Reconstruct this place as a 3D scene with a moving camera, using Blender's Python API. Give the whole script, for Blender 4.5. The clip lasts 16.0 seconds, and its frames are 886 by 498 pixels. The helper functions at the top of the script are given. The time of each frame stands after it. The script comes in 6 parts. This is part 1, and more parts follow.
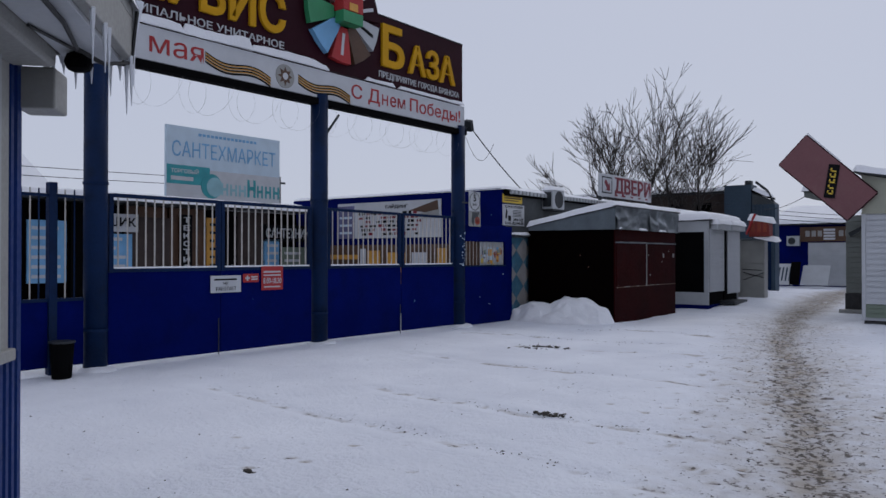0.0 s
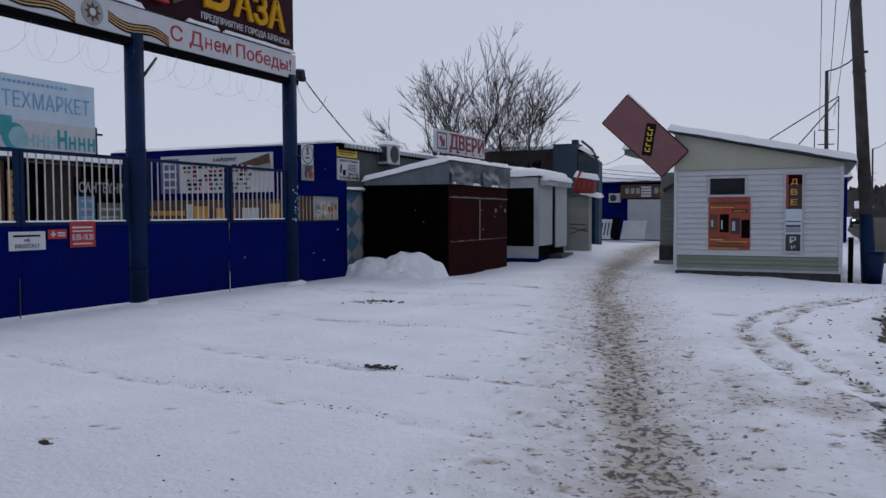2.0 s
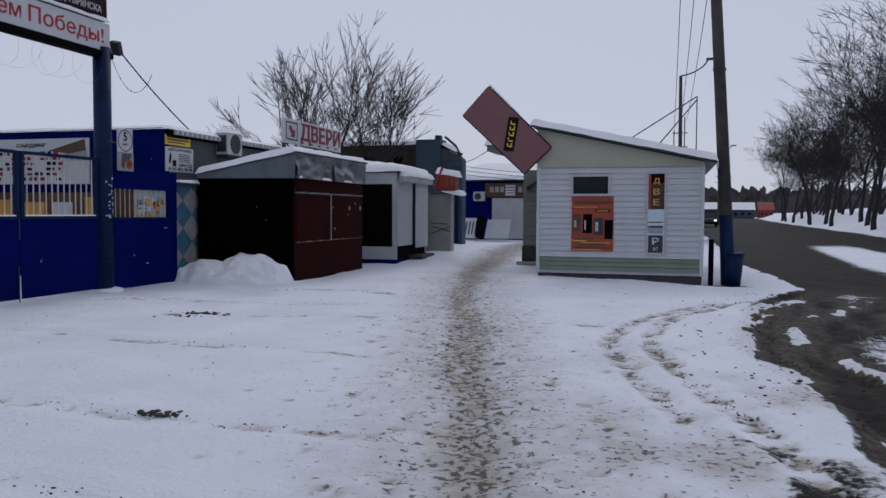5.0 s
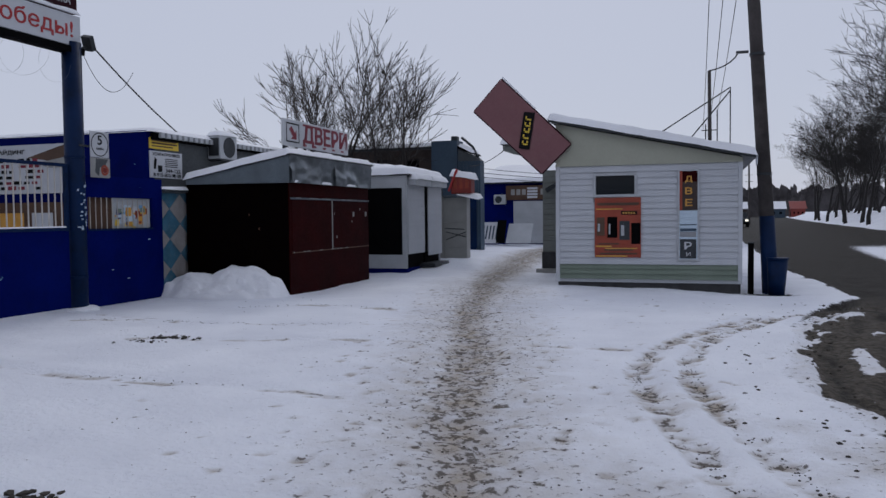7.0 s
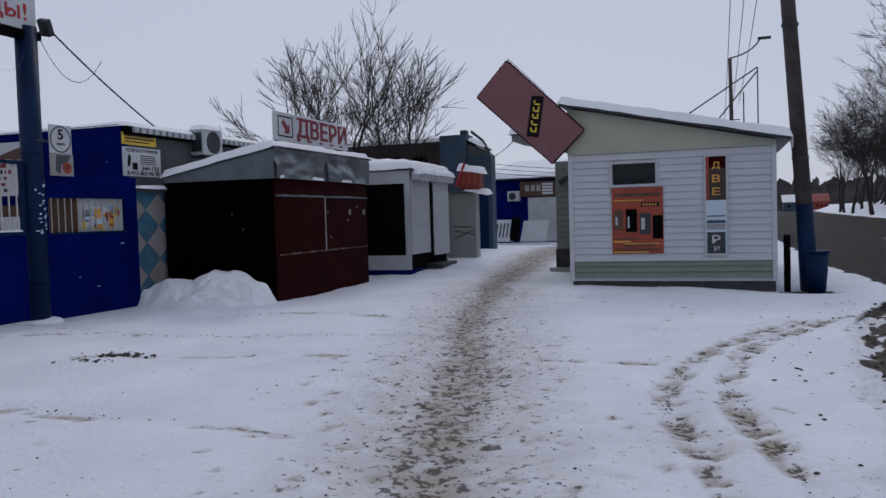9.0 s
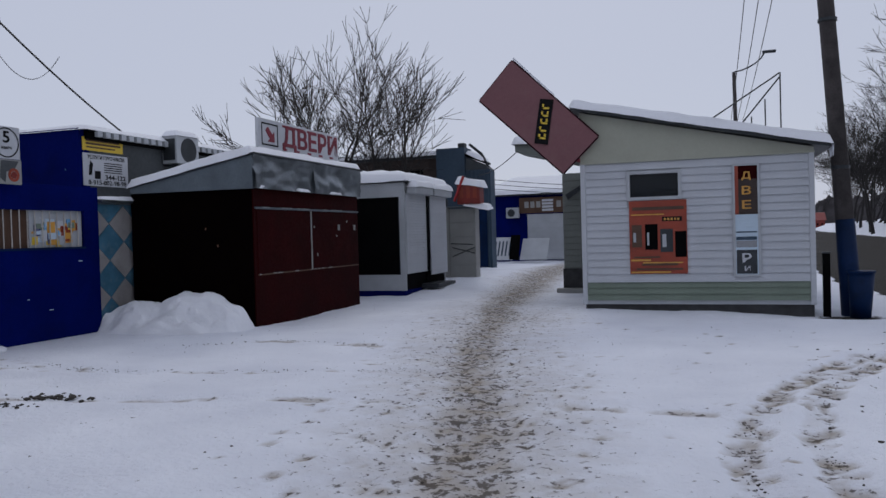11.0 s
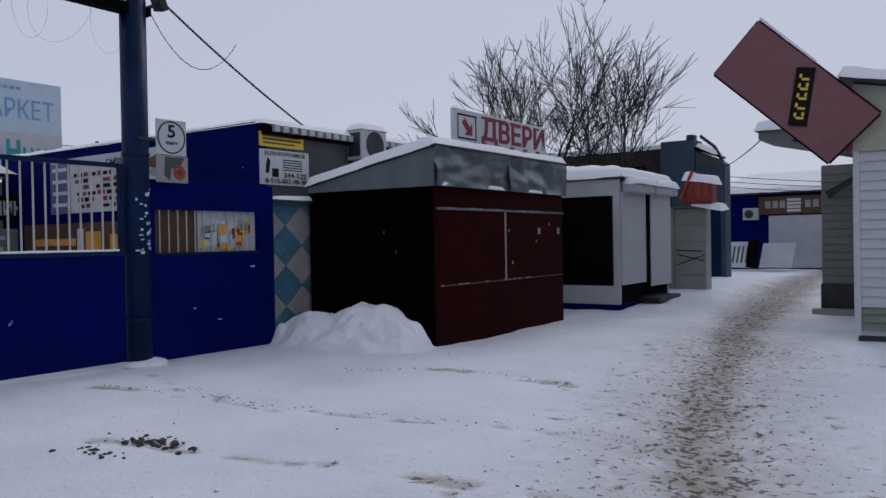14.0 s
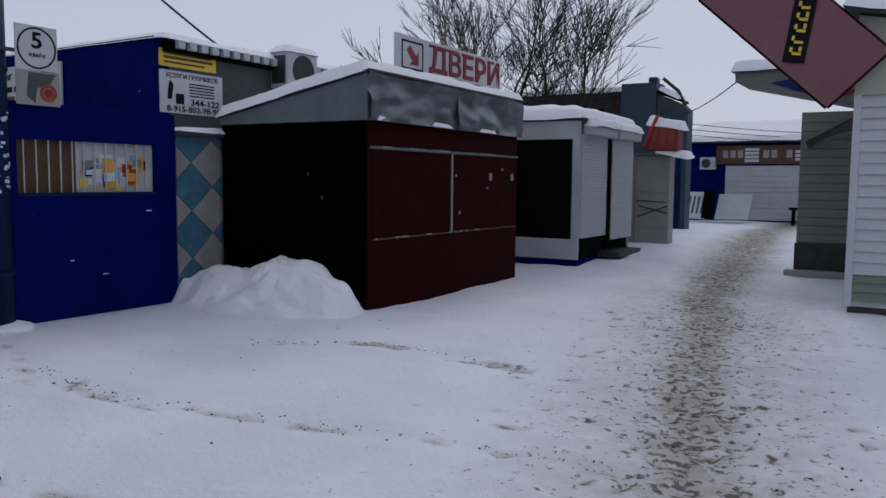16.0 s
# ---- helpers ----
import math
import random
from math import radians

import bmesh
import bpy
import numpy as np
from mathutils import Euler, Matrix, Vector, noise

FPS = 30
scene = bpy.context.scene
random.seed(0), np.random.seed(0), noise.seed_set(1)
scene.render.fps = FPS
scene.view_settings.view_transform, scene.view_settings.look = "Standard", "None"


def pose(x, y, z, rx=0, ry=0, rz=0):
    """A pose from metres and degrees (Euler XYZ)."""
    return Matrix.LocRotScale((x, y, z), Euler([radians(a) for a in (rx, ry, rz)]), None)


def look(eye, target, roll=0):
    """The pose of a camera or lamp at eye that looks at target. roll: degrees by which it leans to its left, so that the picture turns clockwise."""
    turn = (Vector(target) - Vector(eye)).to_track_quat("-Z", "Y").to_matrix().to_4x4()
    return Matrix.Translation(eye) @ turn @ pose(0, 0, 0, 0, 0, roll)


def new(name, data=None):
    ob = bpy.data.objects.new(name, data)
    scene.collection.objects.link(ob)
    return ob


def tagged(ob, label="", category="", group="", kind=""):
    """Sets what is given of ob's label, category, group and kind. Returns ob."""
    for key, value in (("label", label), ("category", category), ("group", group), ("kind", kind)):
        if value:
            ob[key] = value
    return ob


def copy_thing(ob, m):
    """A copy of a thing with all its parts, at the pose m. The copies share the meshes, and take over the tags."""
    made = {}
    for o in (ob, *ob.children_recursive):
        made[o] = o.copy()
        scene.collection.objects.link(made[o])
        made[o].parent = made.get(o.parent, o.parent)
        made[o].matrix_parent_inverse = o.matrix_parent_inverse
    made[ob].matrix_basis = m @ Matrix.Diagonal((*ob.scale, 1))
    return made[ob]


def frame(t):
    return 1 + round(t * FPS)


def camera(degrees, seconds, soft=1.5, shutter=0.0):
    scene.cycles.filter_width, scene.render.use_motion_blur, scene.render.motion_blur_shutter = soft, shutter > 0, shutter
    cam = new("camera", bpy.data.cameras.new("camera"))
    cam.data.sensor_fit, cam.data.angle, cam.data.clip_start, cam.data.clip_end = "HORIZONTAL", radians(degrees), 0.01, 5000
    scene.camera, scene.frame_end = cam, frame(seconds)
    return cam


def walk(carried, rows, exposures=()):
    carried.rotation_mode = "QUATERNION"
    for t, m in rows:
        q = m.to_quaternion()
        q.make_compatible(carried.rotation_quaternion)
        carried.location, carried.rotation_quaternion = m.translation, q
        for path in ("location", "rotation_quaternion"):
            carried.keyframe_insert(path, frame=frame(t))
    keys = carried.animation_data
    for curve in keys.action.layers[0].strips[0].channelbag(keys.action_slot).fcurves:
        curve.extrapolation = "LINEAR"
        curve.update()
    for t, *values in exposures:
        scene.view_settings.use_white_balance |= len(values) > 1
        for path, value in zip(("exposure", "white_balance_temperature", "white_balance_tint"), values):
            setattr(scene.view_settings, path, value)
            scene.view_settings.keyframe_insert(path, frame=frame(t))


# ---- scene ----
cam = camera(59.0, 16.0)

PATH = [
    (0, (0.337, -0.604, 1.458), (-0.875, 0.987, 1.476), 0.0),
    (0.5, (0.319, -0.552, 1.451), (-0.99, 0.958, 1.517), 0.6),
    (1, (0.463, -0.687, 1.426), (-0.801, 0.863, 1.427), 1.2),
    (1.5, (0.411, -0.55, 1.423), (-0.692, 1.118, 1.382), -0.3),
    (2, (0.294, -0.379, 1.384), (-0.568, 1.423, 1.295), -0.2),
    (2.5, (0.141, -0.105, 1.391), (-0.608, 1.746, 1.278), -1.4),
    (3, (0.184, 0.192, 1.352), (-0.568, 2.045, 1.328), -2.4),
    (3.5, (0.258, 0.413, 1.396), (-0.307, 2.33, 1.312), -1.7),
    (4, (0.202, 0.629, 1.416), (-0.307, 2.561, 1.325), 0.5),
    (6.3, (0.001, 2.149, 1.356), (-0.593, 4.056, 1.26), -0.6),
    (6.5, (0.0, 2.327, 1.407), (-0.551, 4.249, 1.335), -0.1),
    (7, (-0.026, 2.609, 1.409), (-0.642, 4.51, 1.325), -0.6),
    (7.5, (-0.295, 2.91, 1.355), (-0.957, 4.793, 1.239), 0.8),
    (8, (-0.172, 3.264, 1.407), (-0.975, 5.096, 1.407), 0.3),
    (8.1, (-0.17, 3.317, 1.405), (-1.022, 5.126, 1.442), -1.4),
    (8.5, (-0.118, 3.579, 1.341), (-0.781, 5.465, 1.264), -1.9),
    (10.8, (-0.641, 5.158, 1.304), (-1.316, 7.039, 1.214), -1.1),
    (11, (-0.684, 5.253, 1.283), (-1.332, 7.145, 1.247), -1.6),
    (11.5, (-0.799, 5.535, 1.329), (-1.257, 7.479, 1.231), -0.8),
    (12, (-0.933, 5.916, 1.346), (-1.542, 7.82, 1.274), 1.8),
    (12.5, (-1.006, 6.234, 1.311), (-1.8, 8.069, 1.277), -0.2),
    (13, (-0.984, 6.575, 1.36), (-1.89, 8.357, 1.308), -1.3),
    (13.5, (-1.232, 6.905, 1.362), (-2.153, 8.679, 1.304), 0.3),
    (14, (-1.262, 7.188, 1.351), (-2.411, 8.825, 1.329), -1.0),
    (14.5, (-1.457, 7.587, 1.385), (-2.632, 9.201, 1.271), -1.6),
    (15, (-1.748, 7.873, 1.342), (-2.912, 9.496, 1.248), -0.3),
    (15.5, (-1.747, 8.166, 1.335), (-2.932, 9.772, 1.206), -1.2),
    (16, (-1.977, 8.516, 1.403), (-3.016, 10.216, 1.231), 0.5),
]
walk(cam, [(t, look(eye, target, roll)) for t, eye, target, roll in PATH])

# ---- world and light ----
world = bpy.data.worlds.new("overcast_sky")
scene.world = world
world.use_nodes = True
wn, wl = world.node_tree.nodes, world.node_tree.links
sky = wn.new("ShaderNodeTexSky")
sky.sky_type, sky.sun_disc = "NISHITA", False
sky.sun_elevation, sky.sun_rotation = radians(42), radians(-14)
veil = wn.new("ShaderNodeMix")
veil.data_type = "RGBA"
veil.inputs["Factor"].default_value = 0.93
veil.inputs["B"].default_value = (4.95, 5.3, 6.5, 1)
wl.new(sky.outputs[0], veil.inputs["A"])
wl.new(veil.outputs["Result"], wn["Background"].inputs["Color"])
wn["Background"].inputs["Strength"].default_value = 0.1
sun = new("sun", bpy.data.lights.new("sun", "SUN"))
sun.data.energy, sun.data.angle, sun.data.color = 0.42, radians(20), (1, 0.97, 0.93)
sun.matrix_world = look((-4, 16, 14.8), (0, 0, 0))


# ---- materials ----
def mat(name, color, rough=0.7, metal=0.0, vary=0.25, scale=3.0, grain=0.12, bump=0.15, dirt=None, amount=0.35, spec=0.5, wear=None):
    """Paint or other surface with broad and fine variation, stains of the colour dirt and small chips of the colour wear."""
    m = bpy.data.materials.new(name)
    m.use_nodes = True
    n, l = m.node_tree.nodes, m.node_tree.links
    p = n["Principled BSDF"]
    p.inputs["Metallic"].default_value = metal
    p.inputs["Specular IOR Level"].default_value = spec
    geo = n.new("ShaderNodeNewGeometry")

    def noise_at(s, detail=4.0):
        q = n.new("ShaderNodeTexNoise")
        q.inputs["Scale"].default_value, q.inputs["Detail"].default_value = s, detail
        l.new(geo.outputs["Position"], q.inputs["Vector"])
        return q.outputs["Fac"]

    def ramp(f, a, b, lo=0.0, hi=1.0):
        q = n.new("ShaderNodeMapRange")
        q.inputs[1].default_value, q.inputs[2].default_value, q.inputs[3].default_value, q.inputs[4].default_value = a, b, lo, hi
        l.new(f, q.inputs[0])
        return q.outputs[0]

    def mix(f, a, b, mode="MIX"):
        q = n.new("ShaderNodeMix")
        q.data_type, q.blend_type = "RGBA", mode
        for s, v in ((q.inputs["Factor"], f), (q.inputs["A"], a), (q.inputs["B"], b)):
            if isinstance(v, tuple):
                s.default_value = (*v, 1)
            elif isinstance(v, float):
                s.default_value = v
            else:
                l.new(v, s)
        return q.outputs["Result"]

    broad, fine = noise_at(scale), noise_at(scale * 14, 6.0)
    dark = tuple(c * (1 - vary) for c in color)
    lite = tuple(min(1, c * (1 + vary * 0.6)) for c in color)
    col = mix(ramp(broad, 0.3, 0.7), dark, lite)
    col = mix(ramp(fine, 0.35, 0.65, 0, grain), col, tuple(c * 0.5 for c in color))
    info = n.new("ShaderNodeObjectInfo")
    col = mix(ramp(info.outputs["Random"], 0, 1, 0, 0.12), col, tuple(c * 0.6 for c in color))
    if dirt:
        col = mix(ramp(noise_at(scale * 2.3, 8.0), 0.52, 0.75, 0, amount), col, dirt)
    if wear:
        col = mix(ramp(noise_at(9.0, 9.0), 0.745, 0.76), col, wear)
    l.new(col, p.inputs["Base Color"])
    l.new(ramp(fine, 0.2, 0.8, max(0.05, rough - 0.12), min(1, rough + 0.12)), p.inputs["Roughness"])
    if bump:
        b = n.new("ShaderNodeBump")
        b.inputs["Strength"].default_value, b.inputs["Distance"].default_value = bump, 0.02
        l.new(fine, b.inputs["Height"])
        l.new(b.outputs[0], p.inputs["Normal"])
    return m


def glass_mat(name, tint):
    m = bpy.data.materials.new(name)
    m.use_nodes = True
    p = m.node_tree.nodes["Principled BSDF"]
    p.inputs["Base Color"].default_value = (*tint, 1)
    p.inputs["Roughness"].default_value = 0.12
    p.inputs["Specular IOR Level"].default_value = 0.1
    p.inputs["Transmission Weight"].default_value = 0.25
    return m


def snow_mat():
    m = mat("snow", (0.83, 0.84, 0.87), 0.75, 0, 0.05, 1.5, 0.06, 0.5)
    p = m.node_tree.nodes["Principled BSDF"]
    p.inputs["Specular IOR Level"].default_value = 0.25
    return m


def ground_mat():
    """Snow, trodden brown snow and slush on asphalt, laid out by the sheet's own slush and soil amounts; soil also
    holds the footprints' shadows.
    """
    m = bpy.data.materials.new("snowy_ground")
    m.use_nodes = True
    n, l = m.node_tree.nodes, m.node_tree.links
    p = n["Principled BSDF"]
    geo = n.new("ShaderNodeNewGeometry")

    def attr(name):
        a = n.new("ShaderNodeAttribute")
        a.attribute_name = name
        return a.outputs["Fac"]

    def noise_at(s, detail=6.0, rough=0.55):
        q = n.new("ShaderNodeTexNoise")
        q.inputs["Scale"].default_value, q.inputs["Detail"].default_value, q.inputs["Roughness"].default_value = s, detail, rough
        l.new(geo.outputs["Position"], q.inputs["Vector"])
        return q.outputs["Fac"]

    def ramp(f, a, b, lo=0.0, hi=1.0):
        q = n.new("ShaderNodeMapRange")
        q.inputs[1].default_value, q.inputs[2].default_value, q.inputs[3].default_value, q.inputs[4].default_value = a, b, lo, hi
        l.new(f, q.inputs[0])
        return q.outputs[0]

    def calc(op, a, b):
        q = n.new("ShaderNodeMath")
        q.operation = op
        for s, v in zip(q.inputs, (a, b)):
            if isinstance(v, float):
                s.default_value = v
            else:
                l.new(v, s)
        return q.outputs[0]

    def mix(f, a, b):
        q = n.new("ShaderNodeMix")
        q.data_type = "RGBA"
        for s, v in ((q.inputs["Factor"], f), (q.inputs["A"], a), (q.inputs["B"], b)):
            if isinstance(v, tuple):
                s.default_value = (*v, 1)
            else:
                l.new(v, s)
        return q.outputs["Result"]

    soil_shade, slush, pale = attr("soil_shade"), attr("slush"), attr("pale")
    n1, n2, n3, n4 = noise_at(0.9), noise_at(5.0), noise_at(17.0, 7.0, 0.62), noise_at(38.0, 5.0)
    snow = mix(ramp(n1, 0.3, 0.7), (0.77, 0.79, 0.85), (0.87, 0.89, 0.94))
    brown = mix(ramp(n2, 0.35, 0.65), (0.25, 0.20, 0.15), (0.40, 0.345, 0.275))
    cover = calc("MULTIPLY", soil_shade, ramp(n2, 0.25, 0.62, 0.45, 1.15))
    col = mix(ramp(cover, 0.12, 0.85, 0, 0.92), snow, brown)
    specks = calc("ADD", n3, calc("MULTIPLY", soil_shade, 0.24))
    col = mix(ramp(specks, 0.665, 0.735, 0, 0.85), col, (0.085, 0.070, 0.056))
    # highest amounts: dark soil, and the painted shadow inside footprint dents
    col = mix(ramp(soil_shade, 0.80, 1.0, 0, 0.8), col, (0.10, 0.085, 0.07))
    mud = mix(ramp(n2, 0.3, 0.7), (0.016, 0.0145, 0.013), (0.036, 0.032, 0.027))
    mash = mix(ramp(n3, 0.35, 0.65), (0.030, 0.026, 0.021), (0.115, 0.10, 0.082))
    mud = mix(pale, mud, mash)
    wet = calc("ADD", slush, ramp(n3, 0.25, 0.75, -0.28, 0.28))
    col = mix(ramp(wet, 0.36, 0.6), col, mud)
    l.new(col, p.inputs["Base Color"])
    l.new(ramp(wet, 0.4, 0.75, 0.8, 0.65), p.inputs["Roughness"])
    p.inputs["Specular IOR Level"].default_value = 0.06
    b = n.new("ShaderNodeBump")
    b.inputs["Strength"].default_value, b.inputs["Distance"].default_value = 0.7, 0.05
    l.new(calc("ADD", n3, calc("MULTIPLY", n4, 0.35)), b.inputs["Height"])
    l.new(b.outputs[0], p.inputs["Normal"])
    return m


M_SNOW, M_GROUND = snow_mat(), ground_mat()
M_BLUE = mat("blue_paint", (0.0012, 0.0062, 0.098), 0.7, 0, 0.2, 1.2, 0.15, 0.06, (0.002, 0.005, 0.05), 0.5, 0.02, (0.16, 0.28, 0.42))
M_POST = mat("blue_post_paint", (0.003, 0.017, 0.062), 0.5, 0, 0.3, 2.0, 0.2, 0.1, (0.003, 0.008, 0.02), 0.6, 0.12)
M_CORR = mat("blue_sheet_paint", (0.005, 0.026, 0.14), 0.5, 0, 0.25, 2.0, 0.15, 0.05, None, 0, 0.15)
M_STEELBLUE = mat("grey_blue_sheet", (0.030, 0.058, 0.092), 0.6, 0, 0.25, 1.2, 0.15, 0.06)
M_BAR = mat("pale_bar_paint", (0.48, 0.45, 0.41), 0.6, 0, 0.2, 4, 0.15, 0.05)
M_MAROON = mat("maroon_paint", (0.024, 0.0009, 0.0012), 0.6, 0, 0.3, 2.0, 0.2, 0.08, (0.014, 0.001, 0.001), 0.5, 0.05)
M_DARK = mat("near_black_brown", (0.0022, 0.0009, 0.0009), 0.85, 0, 0.3, 2.0, 0.2, 0.08, None, 0, 0.02)
M_BLACK = mat("black_board", (0.003, 0.003, 0.0035), 0.8, 0, 0.3, 2.0, 0.1, 0.05, None, 0, 0.04)
M_ZINC = mat("galvanised_sheet", (0.21, 0.235, 0.255), 0.38, 0.8, 0.25, 2.5, 0.2, 0.1)
M_FASCIA = mat("grey_fascia_sheet", (0.135, 0.165, 0.185), 0.5, 0.2, 0.25, 2.5, 0.2, 0.1)
M_GREYWALL = mat("grey_wall_sheet", (0.062, 0.070, 0.075), 0.7, 0, 0.25, 1.5, 0.2, 0.1, (0.06, 0.06, 0.06), 0.4)
M_WHITE = mat("white_siding", (0.48, 0.50, 0.53), 0.55, 0, 0.06, 2.0, 0.06, 0.04, (0.5, 0.5, 0.5), 0.3)
M_OFFWHITE = mat("grey_white_panel", (0.42, 0.44, 0.46), 0.55, 0, 0.1, 2.0, 0.08, 0.04, (0.35, 0.35, 0.36), 0.4)
M_GREEN = mat("grey_green_siding", (0.17, 0.215, 0.165), 0.6, 0, 0.12, 2.0, 0.1, 0.05, (0.16, 0.18, 0.15), 0.4)
M_CREAM = mat("cream_panel", (0.37, 0.375, 0.30), 0.65, 0, 0.08, 1.5, 0.06, 0.04, (0.35, 0.34, 0.28), 0.3)
M_PORCH = mat("grey_green_porch", (0.17, 0.185, 0.17), 0.65, 0, 0.15, 1.5, 0.1, 0.05)
M_PINK = mat("dusty_pink_panel", (0.20, 0.082, 0.090), 0.65, 0, 0.12, 1.8, 0.08, 0.04, (0.20, 0.10, 0.10), 0.5)
M_YELLOW = mat("yellow_vinyl", (0.72, 0.50, 0.045), 0.5, 0, 0.08, 3, 0.06, 0.02)
M_GOLD = mat("gold_letter", (0.58, 0.30, 0.008), 0.5, 0, 0.1, 3, 0.06, 0.02, None, 0, 0.15)
M_SIGN = mat("dark_plum_sign", (0.026, 0.003, 0.008), 0.5, 0, 0.2, 1.5, 0.08, 0.02, None, 0, 0.1)
M_PAPER = mat("white_paper", (0.52, 0.535, 0.56), 0.7, 0, 0.08, 3, 0.05, 0.02, (0.5, 0.5, 0.5), 0.3)
M_RED = mat("red_print", (0.38, 0.018, 0.02), 0.55, 0, 0.12, 3, 0.06, 0.02)
M_ROSE = mat("faded_red_print", (0.20, 0.012, 0.028), 0.55, 0, 0.15, 4, 0.1, 0.02)
M_ORANGE = mat("orange_red_poster", (0.29, 0.042, 0.016), 0.5, 0, 0.35, 2.2, 0.06, 0.02)
M_AMBER = mat("amber_print", (0.60, 0.30, 0.05), 0.5, 0, 0.2, 3, 0.06, 0.02)
M_TEAL = mat("teal_print", (0.03, 0.30, 0.33), 0.5, 0, 0.15, 3, 0.06, 0.02)
M_TEALPALE = mat("pale_teal_print", (0.26, 0.47, 0.52), 0.5, 0, 0.12, 3, 0.06, 0.02)
M_SKYBLUE = mat("pale_blue_print", (0.16, 0.38, 0.62), 0.5, 0, 0.15, 3, 0.06, 0.02)
M_ICEBLUE = mat("ice_blue_vinyl", (0.50, 0.61, 0.70), 0.5, 0, 0.08, 2, 0.05, 0.02)
M_INK = mat("black_ink", (0.008, 0.008, 0.009), 0.6, 0, 0.2, 4, 0.05, 0.02, None, 0, 0.1)
M_BROWN = mat("brown_print", (0.085, 0.04, 0.02), 0.55, 0, 0.3, 3, 0.1, 0.03)
M_VIOLET = mat("grey_violet_print", (0.11, 0.11, 0.22), 0.55, 0, 0.2, 3, 0.08, 0.02)
M_LEAFGREEN = mat("green_print", (0.03, 0.24, 0.10), 0.5, 0, 0.15, 3, 0.06, 0.02)
M_BARK = mat("dark_bark", (0.022, 0.017, 0.015), 0.9, 0, 0.4, 6, 0.3, 0.4)
M_BARKFAR = mat("grey_brown_bark", (0.022, 0.019, 0.018), 0.9, 0, 0.3, 6, 0.2, 0.2)
M_WOODPOLE = mat("weathered_wood_pole", (0.065, 0.056, 0.054), 0.85, 0, 0.4, 4, 0.3, 0.4, (0.03, 0.025, 0.025), 0.5)
M_METAL = mat("dark_metal", (0.045, 0.05, 0.055), 0.5, 0.6, 0.2, 5, 0.1, 0.05)
M_CABLE = mat("black_cable", (0.012, 0.012, 0.013), 0.6, 0, 0.1, 5, 0.05, 0)
M_MUD = mat("mud_clod", (0.05, 0.042, 0.034), 0.9, 0, 0.4, 12, 0.3, 0.4)
M_TILEB = mat("blue_tile", (0.06, 0.17, 0.25), 0.4, 0, 0.3, 4, 0.15, 0.05, (0.2, 0.25, 0.27), 0.4)
M_TILEW = mat("beige_tile", (0.33, 0.31, 0.30), 0.45, 0, 0.2, 4, 0.15, 0.05, (0.3, 0.29, 0.27), 0.4)
M_GROUT = mat("grey_grout", (0.16, 0.18, 0.19), 0.85, 0, 0.2, 6, 0.15, 0.1)
M_BRICK = mat("dull_brick", (0.055, 0.038, 0.033), 0.9, 0, 0.3, 4, 0.3, 0.2)
M_BEIGE = mat("beige_plastic", (0.29, 0.29, 0.275), 0.5, 0, 0.1, 3, 0.1, 0.03, (0.25, 0.24, 0.22), 0.4)
M_ICE = mat("icicle_ice", (0.72, 0.75, 0.80), 0.15, 0, 0.05, 5, 0.05, 0.1)
M_WOODS = mat("far_woods", (0.075, 0.068, 0.07), 0.95, 0, 0.4, 0.4, 0.4, 0.5)
M_SHUTTER = mat("grey_shutter_enamel", (0.27, 0.28, 0.295), 0.5, 0, 0.12, 2.0, 0.1, 0.04, (0.2, 0.2, 0.2), 0.4)
M_REDBOX = mat("red_sign_box", (0.22, 0.020, 0.012), 0.5, 0, 0.3, 4, 0.15, 0.05, (0.1, 0.02, 0.02), 0.5)
M_LINO = mat("rough_plinth", (0.05, 0.05, 0.052), 0.9, 0, 0.4, 6, 0.3, 0.6)
M_GLASS = glass_mat("dark_window_glass", (0.02, 0.024, 0.028))
M_LAMP = mat("headlight_glass", (0.8, 0.8, 0.75), 0.2, 0, 0.05, 5, 0.05, 0)
M_LAMP.node_tree.nodes["Principled BSDF"].inputs["Emission Color"].default_value = (1, 0.93, 0.8, 1)
M_LAMP.node_tree.nodes["Principled BSDF"].inputs["Emission Strength"].default_value = 1.5


# ---- builders ----
def bx(bm, x0, x1, y0, y1, z0, z1, bevel=0.0, m=None):
    r = bmesh.ops.create_cube(bm, size=1, matrix=Matrix.Translation(((x0 + x1) / 2, (y0 + y1) / 2, (z0 + z1) / 2)) @ Matrix.Diagonal((abs(x1 - x0), abs(y1 - y0), abs(z1 - z0), 1)))
    vs = r["verts"]
    if bevel:
        es = list({e for v in vs for e in v.link_edges})
        q = bmesh.ops.bevel(bm, geom=es, offset=bevel, segments=2, affect="EDGES", profile=0.5)
        vs = list({v for f in q["faces"] for v in f.verts} | {v for v in vs if v.is_valid})
    if m:
        bmesh.ops.transform(bm, matrix=m, verts=vs)
    return bm


def cyl(bm, p0, p1, r0, r1=None, n=12):
    p0, p1 = Vector(p0), Vector(p1)
    r1 = r0 if r1 is None else r1
    d = p1 - p0
    m = Matrix.Translation((p0 + p1) / 2) @ d.to_track_quat("Z", "Y").to_matrix().to_4x4()
    bmesh.ops.create_cone(bm, cap_ends=True, segments=n, radius1=r0, radius2=max(r1, 0.0005), depth=d.length, matrix=m)
    return bm


